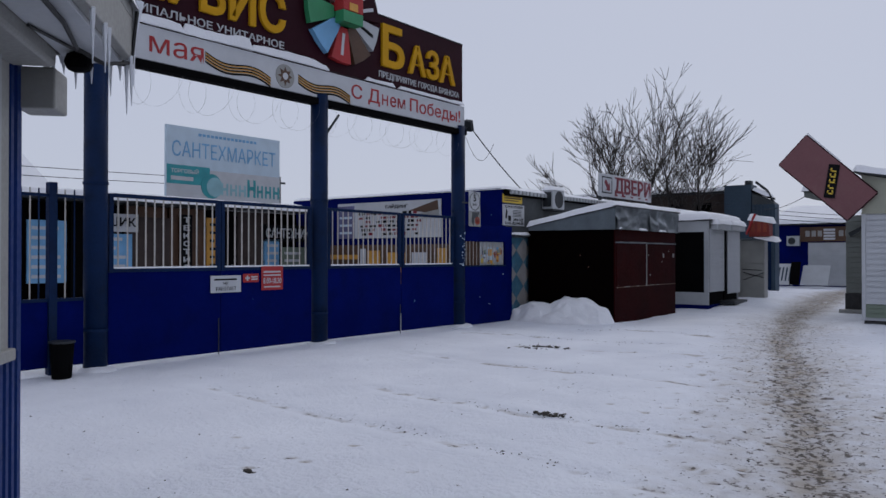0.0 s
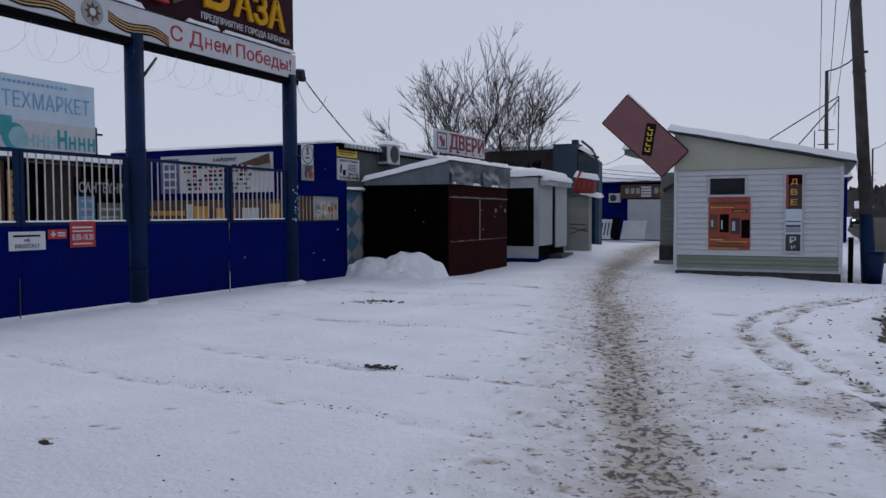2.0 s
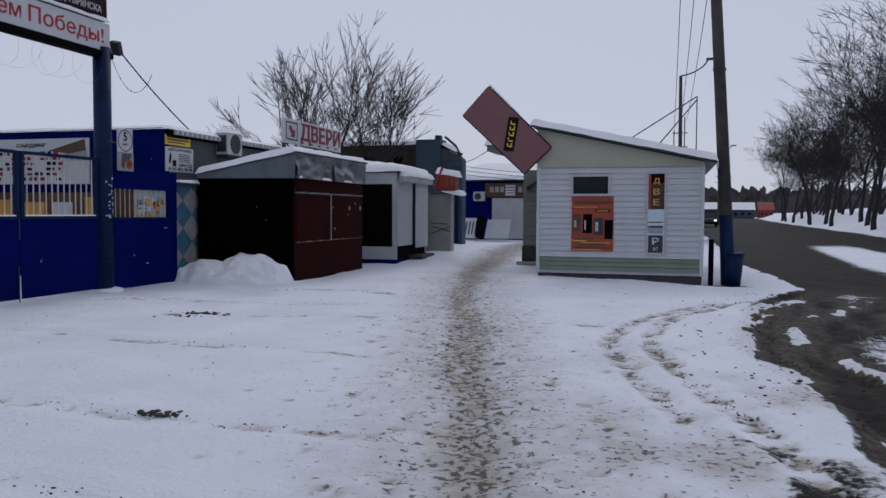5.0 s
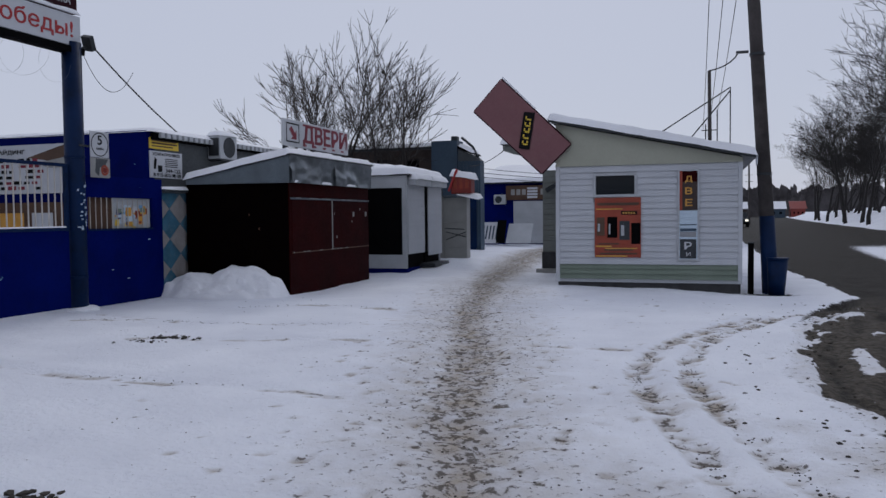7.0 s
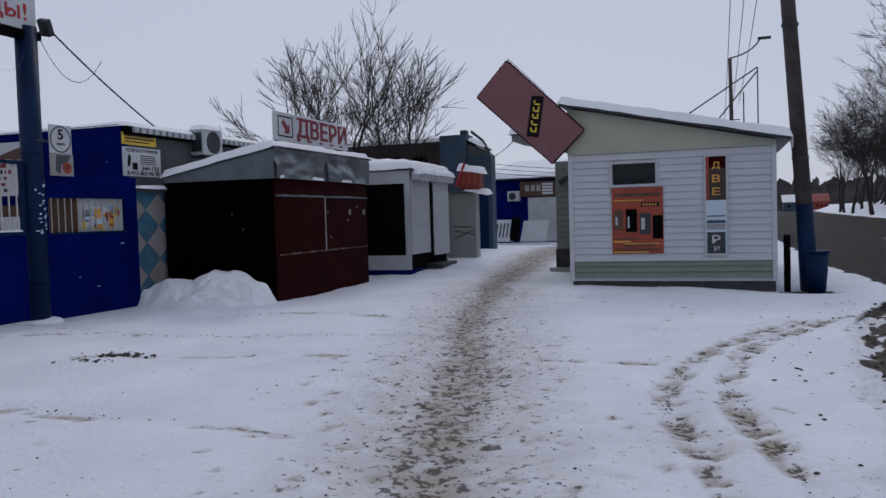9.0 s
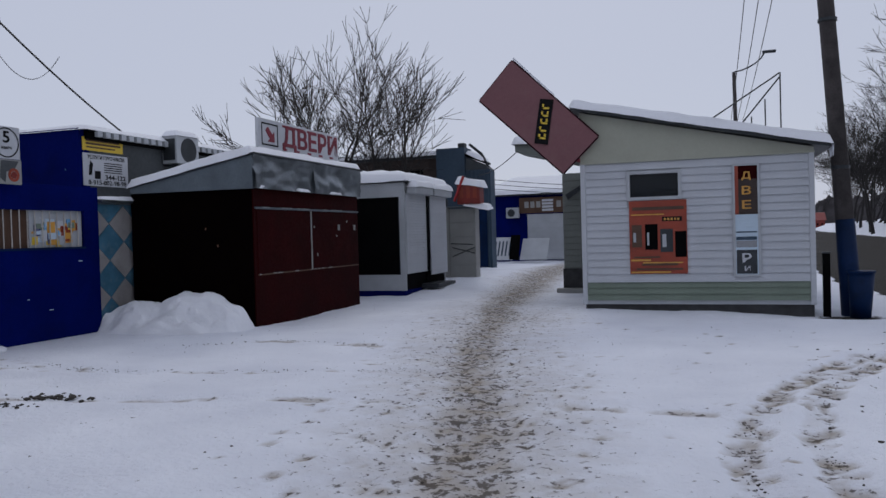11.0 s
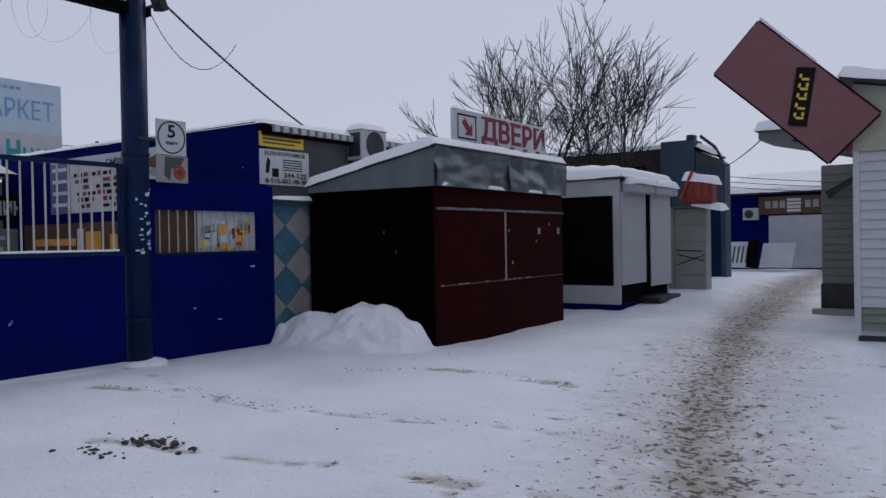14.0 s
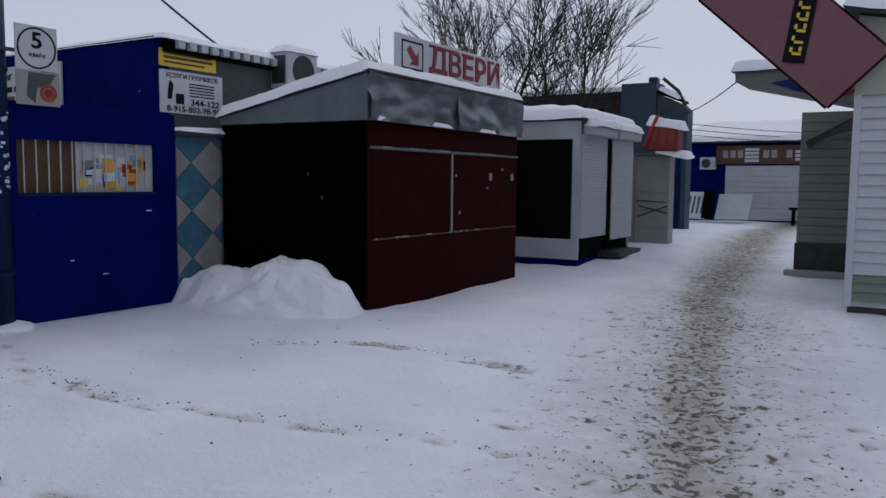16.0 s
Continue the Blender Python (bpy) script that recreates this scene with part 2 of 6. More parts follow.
def poly(bm, pts, out):
    """A prism over a flat outline pts, thickened along out."""
    a = [bm.verts.new(p) for p in pts]
    b = [bm.verts.new(Vector(p) + Vector(out)) for p in pts]
    k = len(pts)
    bm.faces.new(a)
    bm.faces.new(b[::-1])
    for i in range(k):
        bm.faces.new((a[i], b[i], b[(i + 1) % k], a[(i + 1) % k]))
    bmesh.ops.recalc_face_normals(bm, faces=bm.faces)
    return bm


def tube(bm, pts, r, n=5):
    pts = [Vector(p) for p in pts]
    rings = []
    for i, p in enumerate(pts):
        d = (pts[min(i + 1, len(pts) - 1)] - pts[max(i - 1, 0)]).normalized()
        a = d.cross(Vector((0.31, 0.17, 0.93))).normalized()
        b = d.cross(a)
        rings.append([bm.verts.new(p + (a * math.cos(6.28319 * k / n) + b * math.sin(6.28319 * k / n)) * r) for k in range(n)])
    for q, w in zip(rings, rings[1:]):
        for k in range(n):
            bm.faces.new((q[k], q[(k + 1) % n], w[(k + 1) % n], w[k]))
    bm.faces.new(rings[0][::-1])
    bm.faces.new(rings[-1])
    return bm


def B():
    return bmesh.new()


def part(name, bm, material, parent=None, label="", smooth=False, m=None):
    """Links a bmesh as one mesh object under a thing, a part or nothing; m moves it into place."""
    me = bpy.data.meshes.new(name)
    if m is not None:
        bmesh.ops.transform(bm, matrix=m, verts=bm.verts)
    bm.to_mesh(me)
    bm.free()
    me.materials.append(material)
    if smooth:
        me.shade_smooth()
    ob = new(name, me)
    if parent is not None:
        ob.parent = parent
        ob.matrix_parent_inverse = parent.matrix_world.inverted() if parent.parent is None else Matrix()
    return tagged(ob, label)


def thing(name, label, category, group="", kind="", at=(0, 0, 0)):
    ob = new(name)
    ob.location = at
    ob.matrix_world = Matrix.Translation(at)
    ob.empty_display_size = 0.1
    return tagged(ob, label, category, group, kind)


EAST = Matrix(((0, 0, 1, 0), (1, 0, 0, 0), (0, 1, 0, 0), (0, 0, 0, 1)))
SOUTH = Matrix(((1, 0, 0, 0), (0, 0, -1, 0), (0, 1, 0, 0), (0, 0, 0, 1)))


def on(face, x, y, z, turn=0.0):
    """The pose of a flat thing on a wall that looks east or south; its own x runs to a reader's right and its y up."""
    return Matrix.Translation((x, y, z)) @ face @ Matrix.Rotation(radians(turn), 4, "Z")


def lettering(body, width, height, material, parent, m, depth=0.006, bold=0.0, name="lettering", label=""):
    c = bpy.data.curves.new("text", "FONT")
    c.body, c.extrude, c.offset, c.resolution_u = body, 0.01, bold, 3
    o = bpy.data.objects.new("text", c)
    scene.collection.objects.link(o)
    bpy.context.view_layer.update()
    me = bpy.data.meshes.new_from_object(o.evaluated_get(bpy.context.evaluated_depsgraph_get()))
    bpy.data.objects.remove(o)
    bm = B()
    bm.from_mesh(me)
    bpy.data.meshes.remove(me)
    lo = [min(v.co[i] for v in bm.verts) for i in range(3)]
    hi = [max(v.co[i] for v in bm.verts) for i in range(3)]
    for v in bm.verts:
        v.co = ((v.co.x - lo[0]) / (hi[0] - lo[0]) * width, (v.co.y - lo[1]) / (hi[1] - lo[1]) * height, (v.co.z - lo[2]) / (hi[2] - lo[2]) * depth)
    # set overlapping strokes a hair apart
    bmesh.ops.split_edges(bm, edges=bm.edges)
    for i, f in enumerate(bm.faces):
        if abs(f.normal.z) > 0.9:
            for v in f.verts:
                v.co.z += 0.0004 * (i % 6)
    return part(name, bm, material, parent, label, m=m)


def bars(rows, material, parent, m, name="print_line"):
    """Unreadable print: plain bars (x, y, width, height) on a face."""
    for x, y, w, h in rows:
        part(name, bx(B(), x, x + w, y, y + h, 0, 0.004), material, parent, m=m)


def fbm(x, y, scale, octaves=4, seed=0):
    """Smooth noise from 0 to 1 over arrays."""
    total, amp, norm = 0.0, 1.0, 0.0
    for o in range(octaves):
        u, v = x * scale * 2 ** o + 17.3 * seed + 5.1 * o, y * scale * 2 ** o - 9.7 * seed + 3.3 * o
        i, j = np.floor(u), np.floor(v)
        f, g = u - i, v - j
        f, g = f * f * (3 - 2 * f), g * g * (3 - 2 * g)

        def h(a, b):
            s = np.sin(a * 127.1 + b * 311.7 + seed * 74.7) * 43758.5453
            return s - np.floor(s)
        total = total + amp * ((h(i, j) * (1 - f) + h(i + 1, j) * f) * (1 - g) + (h(i, j + 1) * (1 - f) + h(i + 1, j + 1) * f) * g)
        norm += amp
        amp *= 0.5
    return total / norm


def grid_mesh(name, P, material):
    """A mesh from an array of places rows x columns x 3."""
    a, b = P.shape[:2]
    k = np.arange(a * b).reshape(a, b)
    faces = np.stack((k[:-1, :-1], k[:-1, 1:], k[1:, 1:], k[1:, :-1]), -1).reshape(-1, 4)
    me = bpy.data.meshes.new(name)
    me.from_pydata(P.reshape(-1, 3).tolist(), [], faces.tolist())
    me.materials.append(material)
    me.shade_smooth()
    return me


def snow_cap(p00, p10, p11, p01, thick, seed=0, label="fresh white snow lying on the roof", parent=None, lump=0.35, edge=0.12):
    """Snow that lies on a four-cornered surface, rounded at its rim and uneven on top."""
    c = [np.array(p, float) for p in (p00, p10, p11, p01)]
    nu = int(max(8, min(70, np.linalg.norm(c[1] - c[0]) / 0.06)))
    nv = int(max(8, min(70, np.linalg.norm(c[3] - c[0]) / 0.06)))
    u, v = np.meshgrid(np.linspace(0, 1, nu), np.linspace(0, 1, nv))
    P = (c[0] * ((1 - u) * (1 - v))[..., None] + c[1] * (u * (1 - v))[..., None] + c[2] * (u * v)[..., None] + c[3] * ((1 - u) * v)[..., None])
    lu, lv = np.linalg.norm(c[1] - c[0]), np.linalg.norm(c[3] - c[0])
    d = np.minimum(np.minimum(u, 1 - u) * lu, np.minimum(v, 1 - v) * lv) / min(edge, 0.5 * min(lu, lv))
    rise = np.sqrt(np.clip(1 - (1 - np.clip(d, 0, 1)) ** 2, 0, 1))
    w = fbm(P[..., 0] + P[..., 2], P[..., 1], 2.2, 4, seed)
    P[..., 2] += thick * rise * (1 - lump + 2 * lump * w)
    rim = (d <= 0)
    P[..., 2] -= rim * thick * 0.25 * fbm(P[..., 0] * 1.0, P[..., 1], 3.0, 3, seed + 3)
    ob = new("snow_cap", grid_mesh("snow_cap", P, M_SNOW))
    if parent is not None:
        ob.parent = parent
        ob.matrix_parent_inverse = parent.matrix_world.inverted()
        return tagged(ob, label)
    return tagged(ob, label, "snow")


def corrugated(bm, width, height, pitch=0.09, depth=0.02):
    """A ribbed sheet in the plane of x and z that looks to -y."""
    k = max(1, int(width / pitch))
    xs, ys = [], []
    for i in range(k):
        for f, y in ((0, 0), (0.35, 0), (0.45, -depth), (0.9, -depth)):
            xs.append((i + f) * width / k)
            ys.append(y)
    xs.append(width)
    ys.append(0)
    lo = [bm.verts.new((x, y, 0)) for x, y in zip(xs, ys)]
    hi = [bm.verts.new((x, y, height)) for x, y in zip(xs, ys)]
    for i in range(len(xs) - 1):
        bm.faces.new((lo[i], lo[i + 1], hi[i + 1], hi[i]))
    back0, back1 = [bm.verts.new((x, 0.02, z)) for x in (0, width) for z in (0,)], [bm.verts.new((x, 0.02, height)) for x in (0, width)]
    bm.faces.new((back0[1], back0[0], back1[0], back1[1]))
    return bm


# ---- ground ----
def smooth(a, b, x):
    t = np.clip((x - a) / (b - a), 0, 1)
    return t * t * (3 - 2 * t)


PATH_Y = [-6, 0.0, 4.4, 6.5, 8.85, 10.45, 13.5, 17.8, 23.0, 28.0, 33.0, 60.0]
PATH_X = [0.9, 0.3, -0.62, -1.2, -1.87, -2.31, -3.15, -4.03, -4.85, -5.3, -5.8, -6.5]
EDGE_Y = [-60, -4, 2, 4.9, 6.0, 7.0, 7.9, 8.6, 9.2, 10.0, 11.3, 13.7, 15.8, 17.1, 25.0, 70.0, 149.0, 400.0]
EDGE_X = [2.2, 1.9, 1.5, 1.33, 1.2, 1.15, 1.15, 1.0, 0.76, 0.74, 0.8, 1.22, 1.88, 2.5, 2.0, 2.4, 5.5, 20.0]
FAR_Y = [-60, 0, 20, 59, 110, 149, 400]
FAR_X = [8.6, 9.0, 9.6, 13.0, 15.5, 17.5, 36.0]
TYRES = (((2.2, 15.2), (1.5, 14.4), (0.8, 13.4), (0.3, 12.4), (0.02, 11.4), (-0.1, 10.4), (-0.05, 9.4), (0.1, 8.6), (0.4, 7.5), (0.65, 6.6), (0.95, 5.4)),
         ((0.7, 13.7), (0.27, 12.9), (-0.14, 11.9), (-0.42, 10.8), (-0.54, 9.9), (-0.48, 9.2), (-0.3, 8.5), (-0.05, 7.6), (0.2, 6.6)))
RUTS = (((-7.0, 4.8), (-5.06, 4.53), (-3.36, 4.38), (-1.75, 4.15), (-0.6, 4.1)), ((-5.6, 5.95), (-4.3, 5.66), (-3.17, 5.57), (-1.8, 5.7), (-0.9, 5.7)),
        ((-8.9, 12.3), (-7.6, 11.8), (-6.0, 11.62)), ((-8.4, 11.4), (-7.1, 11.59), (-5.3, 11.81), (-4.0, 12.05), (-3.2, 12.1)),
        ((-6.4, 10.25), (-4.6, 10.68), (-3.0, 10.83), (-2.2, 11.0), (-0.7, 10.9)), ((-7.0, 13.35), (-6.0, 13.9), (-4.8, 13.85), (-3.8, 13.7)),
        ((-7.5, 8.6), (-5.5, 8.3), (-3.4, 8.25), (-2.2, 8.1)))


def away(x, y, line):
    """Distance of every place from a bent line."""
    d = np.full(np.shape(x), 1e9)
    for (ax, ay), (bx_, by) in zip(line, line[1:]):
        u, v = bx_ - ax, by - ay
        k = np.clip(((x - ax) * u + (y - ay) * v) / (u * u + v * v), 0, 1)
        d = np.minimum(d, np.hypot(x - ax - k * u, y - ay - k * v))
    return d


def ground_height(x, y):
    z = 0.06 * (fbm(x, y, 0.35, 3, 1) - 0.5) + 0.06 * (fbm(x, y, 1.1, 3, 2) - 0.5)
    z = z + 0.20 * smooth(20.5, 24.5, y) * smooth(-4.8, -6.4, x) * (1 - smooth(28, 36, y))
    z = z - 0.09 * np.exp(-((x - 0.9) / 1.1) ** 2 - ((y - 17.9) / 0.7) ** 2)
    far = np.interp(y, FAR_Y, FAR_X)
    z = z + 1.5 * smooth(far + 0.2, far + 6, x) + 2.0 * smooth(far + 6, far + 40, x)
    return z


def build_ground():
    xs = np.concatenate((-np.geomspace(600, 13, 40), np.arange(-12.5, -5, 0.10), np.arange(-5, 2.6, 0.045), np.arange(2.6, 9, 0.10), np.geomspace(9.1, 600, 70)))
    ys = np.concatenate((-np.geomspace(300, 4, 22), np.arange(-3.7, 0.5, 0.12), np.arange(0.5, 17, 0.045), np.arange(17, 32, 0.09), np.geomspace(32.2, 1200, 90)))
    x, y = np.meshgrid(xs, ys)
    z = ground_height(x, y)
    rng = np.random.default_rng(4)
    # trodden path, worn flat, with a looser margin
    d = np.abs(x - np.interp(y, PATH_Y, PATH_X) + 0.3 * (fbm(x, y, 0.8, 3, 5) - 0.5)) + 0.16 * (fbm(x, y, 3.0, 3, 6) - 0.5)
    width = np.interp(y, [0, 4, 8, 13, 18, 23, 30], [0.52, 0.46, 0.38, 0.40, 0.50, 0.70, 0.8])
    soil_shade = np.exp(-(np.abs(d) / width) ** 2.2) * 0.74
    margin = np.exp(-(d / (width * 2.7)) ** 2) * smooth(24, 16, y)
    soil_shade = np.maximum(soil_shade, 0.46 * margin)
    z -= 0.03 * np.exp(-(d / width) ** 2)
    # tyre tracks that swing off the road, with broken tread
    for k, line in enumerate(TYRES):
        q = away(x, y, line) + 0.06 * (fbm(x, y, 2.5, 2, 72 + k) - 0.5)
        band = np.exp(-(q / 0.12) ** 4)
        tread = smooth(0.40, 0.60, fbm(x, y, 9, 3, 70 + k))
        z -= 0.02 * band * (0.5 + tread)
        z += 0.014 * np.exp(-((q - 0.19) / 0.06) ** 2)
        soil_shade = np.maximum(soil_shade, band * (0.22 + 0.55 * tread))
    # older ruts across the forecourt, dirt left in their bottoms
    for k, line in enumerate(RUTS):
        q = away(x, y, line) + 0.12 * (fbm(x, y, 0.9, 2, 20 + k) - 0.5)
        m = np.exp(-(q / 0.075) ** 2)
        z -= 0.024 * np.exp(-(q / 0.12) ** 2)
        z += 0.016 * np.exp(-((q - 0.24) / 0.09) ** 2) * fbm(x, y, 1.5, 3, 60 + k)
        soil_shade = np.maximum(soil_shade, m * 0.62 * smooth(0.42, 0.62, fbm(x, y, 5.0, 4, 30 + k)))
    # scuffed snow between path and road
    near = smooth(-1.4, 0.2, x) * smooth(-4, 0, y) * smooth(12, 6, y)
    soil_shade = np.maximum(soil_shade, near * 0.58 * smooth(0.32, 0.72, fbm(x, y, 1.1, 4, 9)))
    # road with slush
    e, f = np.interp(y, EDGE_Y, EDGE_X), np.interp(y, FAR_Y, FAR_X)
    rag = 0.32 * (fbm(x, y, 1.3, 4, 11) - 0.5)
    road = smooth(-0.10, 0.16, x - e + rag) * smooth(0.4, -0.4, x - f + rag)
    isle = np.exp(-(((x - 6.4 - 0.06 * (y - 28)) / 1.25) ** 4) - ((y - 30) / 11.0) ** 4)
    # churned slush at the turn: long ruts that follow the edge
    s = x - e
    churn = road * smooth(19.0, 14.0, y) * smooth(3.4, 2.2, s + 0.8 * (fbm(x, y, 0.7, 3, 16) - 0.5))
    grain = fbm(s * 2.6, y * 0.55, 1.3, 4, 12)
    remains = smooth(0.60, 0.66, grain + 0.16 * (fbm(x, y, 5, 3, 18) - 0.5)) * churn
    patch = np.exp(-((s - 1.55 - 0.05 * (y - 10)) / 0.42) ** 2 - ((y - 10.3) / 1.9) ** 2) * (0.45 + 0.9 * fbm(x, y, 2.2, 4, 17))
    remains = np.clip(np.maximum(remains, 0.9 * patch), 0, 1)
    slush = road * (1 - 0.85 * isle) * (1 - 0.8 * remains)
    ruts = smooth(0.36, 0.52, grain)
    spill = smooth(0.40, 0.56, fbm(x * 1.6 + y * 0.5, y * 0.9, 1.5, 4, 14)) * np.exp(-((x - 0.85) / 0.55) ** 2 - ((y - 5.6 + 0.9 * (x - 0.7)) / 1.3) ** 2)
    slush = np.maximum(slush, 0.70 * spill)
    soil_shade = np.maximum(soil_shade, 0.45 * spill ** 0.5 * (spill > 0.02))
    soil_shade = np.maximum(soil_shade, 0.30 * churn)
    thaw = np.exp(-((x - 1.15) / 0.50) ** 2 - ((y - 17.85) / 0.28) ** 2) * (0.6 + 0.8 * fbm(x, y, 4, 3, 19))
    slush = np.maximum(slush, np.clip(thaw, 0, 0.8))
    wetness = np.clip(churn * ruts, 0, 1)
    z -= 0.05 * road
    z += churn * (0.16 * (grain - 0.5) + 0.07 * (fbm(x, y, 3.5, 3, 13) - 0.5))
    z += 0.05 * np.exp(-(s / 0.18) ** 2) * fbm(x, y, 2.5, 3, 15) * smooth(24, 12, y)
    slush = np.clip(slush, 0, 1)
    # footprints: dents with a low rim, dirt and their shadow darkened into the colour
    feet = []
    for _ in range(1500):
        fy = rng.uniform(0.5, 17)
        feet.append((np.interp(fy, PATH_Y, PATH_X) + rng.normal(0, 0.50), fy, 0.0))
    for _ in range(260):
        feet.append((rng.uniform(-5, 1.0), rng.uniform(0.6, 16.5), 0.15))
    for fx, fy, s in feet:
        i0, i1 = np.searchsorted(xs, (fx - 0.3, fx + 0.3))
        j0, j1 = np.searchsorted(ys, (fy - 0.3, fy + 0.3))
        if i1 - i0 < 3 or j1 - j0 < 3:
            continue
        a = rng.normal(0.25, 0.5)
        u, v = x[j0:j1, i0:i1] - fx, y[j0:j1, i0:i1] - fy
        p, q = u * math.cos(a) + v * math.sin(a), -u * math.sin(a) + v * math.cos(a)
        g = np.exp(-((p / 0.045) ** 2 + (q / (0.045 if s else 0.075)) ** 2) ** 1.5)
        g2 = np.exp(-((p / 0.10) ** 2 + (q / 0.19) ** 2))
        z[j0:j1, i0:i1] += -0.011 * g + 0.002 * (g2 - g)
        soil_shade[j0:j1, i0:i1] = np.maximum(soil_shade[j0:j1, i0:i1], g * rng.uniform(0.0, 0.95) ** 1.6)
    z += (0.022 * (fbm(x, y, 4.5, 3, 3) - 0.5) + 0.012 * (fbm(x, y, 10, 2, 4) - 0.5)) * (np.abs(x) < 14)
    P = np.stack((x, y, z), -1)
    a, b = x.shape
    k = np.arange(a * b).reshape(a, b)
    quads = np.stack((k[:-1, :-1], k[:-1, 1:], k[1:, 1:], k[1:, :-1]), -1).reshape(-1, 4)
    onroad = ((x > e) & (x < f))[:-1, :-1].reshape(-1)
    for name, chosen, label, cat in (("ground", ~onroad, "snow-covered forecourt with a trodden brown path and wheel ruts", "snowy ground"),
                                     ("road", onroad, "wet dark asphalt road with brown slush and snow remains", "road")):
        fs = quads[chosen]
        used, inv = np.unique(fs, return_inverse=True)
        me = bpy.data.meshes.new(name)
        me.from_pydata(P.reshape(-1, 3)[used].tolist(), [], inv.reshape(-1, 4).tolist())
        for key, arr in (("soil_shade", soil_shade), ("slush", slush), ("pale", wetness)):
            me.attributes.new(key, "FLOAT", "POINT").data.foreach_set("value", arr.reshape(-1)[used].astype(np.float32))
        me.materials.append(M_GROUND)
        me.shade_smooth()
        tagged(new(name, me), label, cat, kind="structure")


build_ground()


def lumps(name, places, material, label, category, kind="", flat=0.6):
    """Small uneven lumps lying on the ground, one mesh."""
    rng = np.random.default_rng(9)
    base = B()
    bmesh.ops.create_icosphere(base, subdivisions=1, radius=1)
    V = np.array([v.co[:] for v in base.verts])
    F = np.array([[v.index for v in f.verts] for f in base.faces])
    base.free()
    vs, fs = [], []
    for i, (px, py, r) in enumerate(places):
        s = 1 + rng.uniform(-0.35, 0.35, (len(V), 1))
        zz = float(ground_height(np.array(px), np.array(py)))
        vs.append(V * s * (r * rng.uniform(0.7, 1.5), r, r * flat) + (px, py, zz + r * 0.1))
        fs.append(F + i * len(V))
    me = bpy.data.meshes.new(name)
    me.from_pydata(np.concatenate(vs).tolist(), [], np.concatenate(fs).tolist())
    me.materials.append(material)
    return tagged(new(name, me), label, category, kind=kind)


def clod_places():
    rng = np.random.default_rng(21)
    out = []
    for _ in range(450):
        y = rng.uniform(0.5, 18)
        out.append((np.interp(y, PATH_Y, PATH_X) + rng.normal(0, 0.55), y, rng.uniform(0.003, 0.009)))
    for _ in range(300):
        out.append((rng.uniform(-8, 1), rng.uniform(0.5, 16), rng.uniform(0.003, 0.009)))
    for _ in range(380):
        y = rng.uniform(1, 16)
        out.append((np.interp(y, EDGE_Y, EDGE_X) + rng.normal(0.0, 0.35), y, rng.uniform(0.005, 0.02)))
    for line in RUTS + TYRES:
        for (ax, ay), (qx, qy) in zip(line, line[1:]):
            if rng.random() < 0.65:
                for _ in range(20):
                    k = rng.beta(2, 2)
                    out.append((ax + (qx - ax) * k + rng.normal(0, 0.03), ay + (qy - ay) * k + rng.normal(0, 0.05), rng.uniform(0.003, 0.009)))
    return out


lumps("mud_crumbs", clod_places(), M_MUD, "dark mud crumbs scattered over the trodden snow", "mud", "stuff")
rng = np.random.default_rng(5)
for cx, cy, k, s in ((-3.18, 5.68, 16, 0.10), (-5.97, 10.42, 30, 0.20), (-3.9, 2.8, 5, 0.03), (-6.02, 10.05, 12, 0.14)):
    lumps("mud_clod", [(cx + rng.normal(0, s), cy + rng.normal(0, s * 0.35), rng.uniform(0.008, 0.026)) for _ in range(2 * k)], M_MUD, "dark frozen mud clods lying on the snow", "mud clod", "stuff")


def snow_heap(cx, cy, rx, ry, seed, label):
    """Shovelled snow of several slumped clumps, (u, v, radius, height) each."""
    u, v = np.meshgrid(np.linspace(-1.2, 1.2, 130), np.linspace(-1.2, 1.2, 80))
    wu, wv = u + 0.16 * (fbm(u, v, 2.2, 3, seed) - 0.5), v + 0.25 * (fbm(u, v, 2.0, 3, seed + 2) - 0.5)
    total = np.zeros(u.shape)
    for a, b, r, h in ((0.26, 0.25, 0.60, 0.60), (0.66, 0.0, 0.44, 0.44), (0.05, -0.3, 0.5, 0.34), (-0.42, 0.0, 0.50, 0.43), (-0.85, -0.1, 0.34, 0.26), (0.95, -0.1, 0.30, 0.20), (0.4, -0.65, 0.35, 0.20)):
        q = np.hypot(wu - a, (wv - b) * 0.6) / r
        total += (h * np.exp(-q ** 3.4)) ** 6
    z = total ** (1 / 6) - 0.04
    z += 0.20 * (fbm(u * 2, v * 1.4, 1.5, 4, seed + 1) - 0.5) * smooth(0.0, 0.2, z)
    z -= 0.07 * smooth(0.54, 0.62, fbm(u * 1.5, v * 2.5, 2.0, 2, seed + 5)) * smooth(0.05, 0.2, z)
    z -= 0.25 * smooth(0.95, 1.2, np.maximum(np.abs(u), np.abs(v)))
    P = np.stack((cx + u * rx, cy + v * ry, z), -1)
    return tagged(new("snow_mound", grid_mesh("snow_mound", P, M_SNOW)), label, "snow heap")


snow_heap(-8.14, 14.82, 1.15, 0.50, 3, "lumpy heap of shovelled snow against the maroon kiosk")


# ---- gate and sign ----
GX = -9.25
POST_Y = (4.66, 8.56, 12.5)


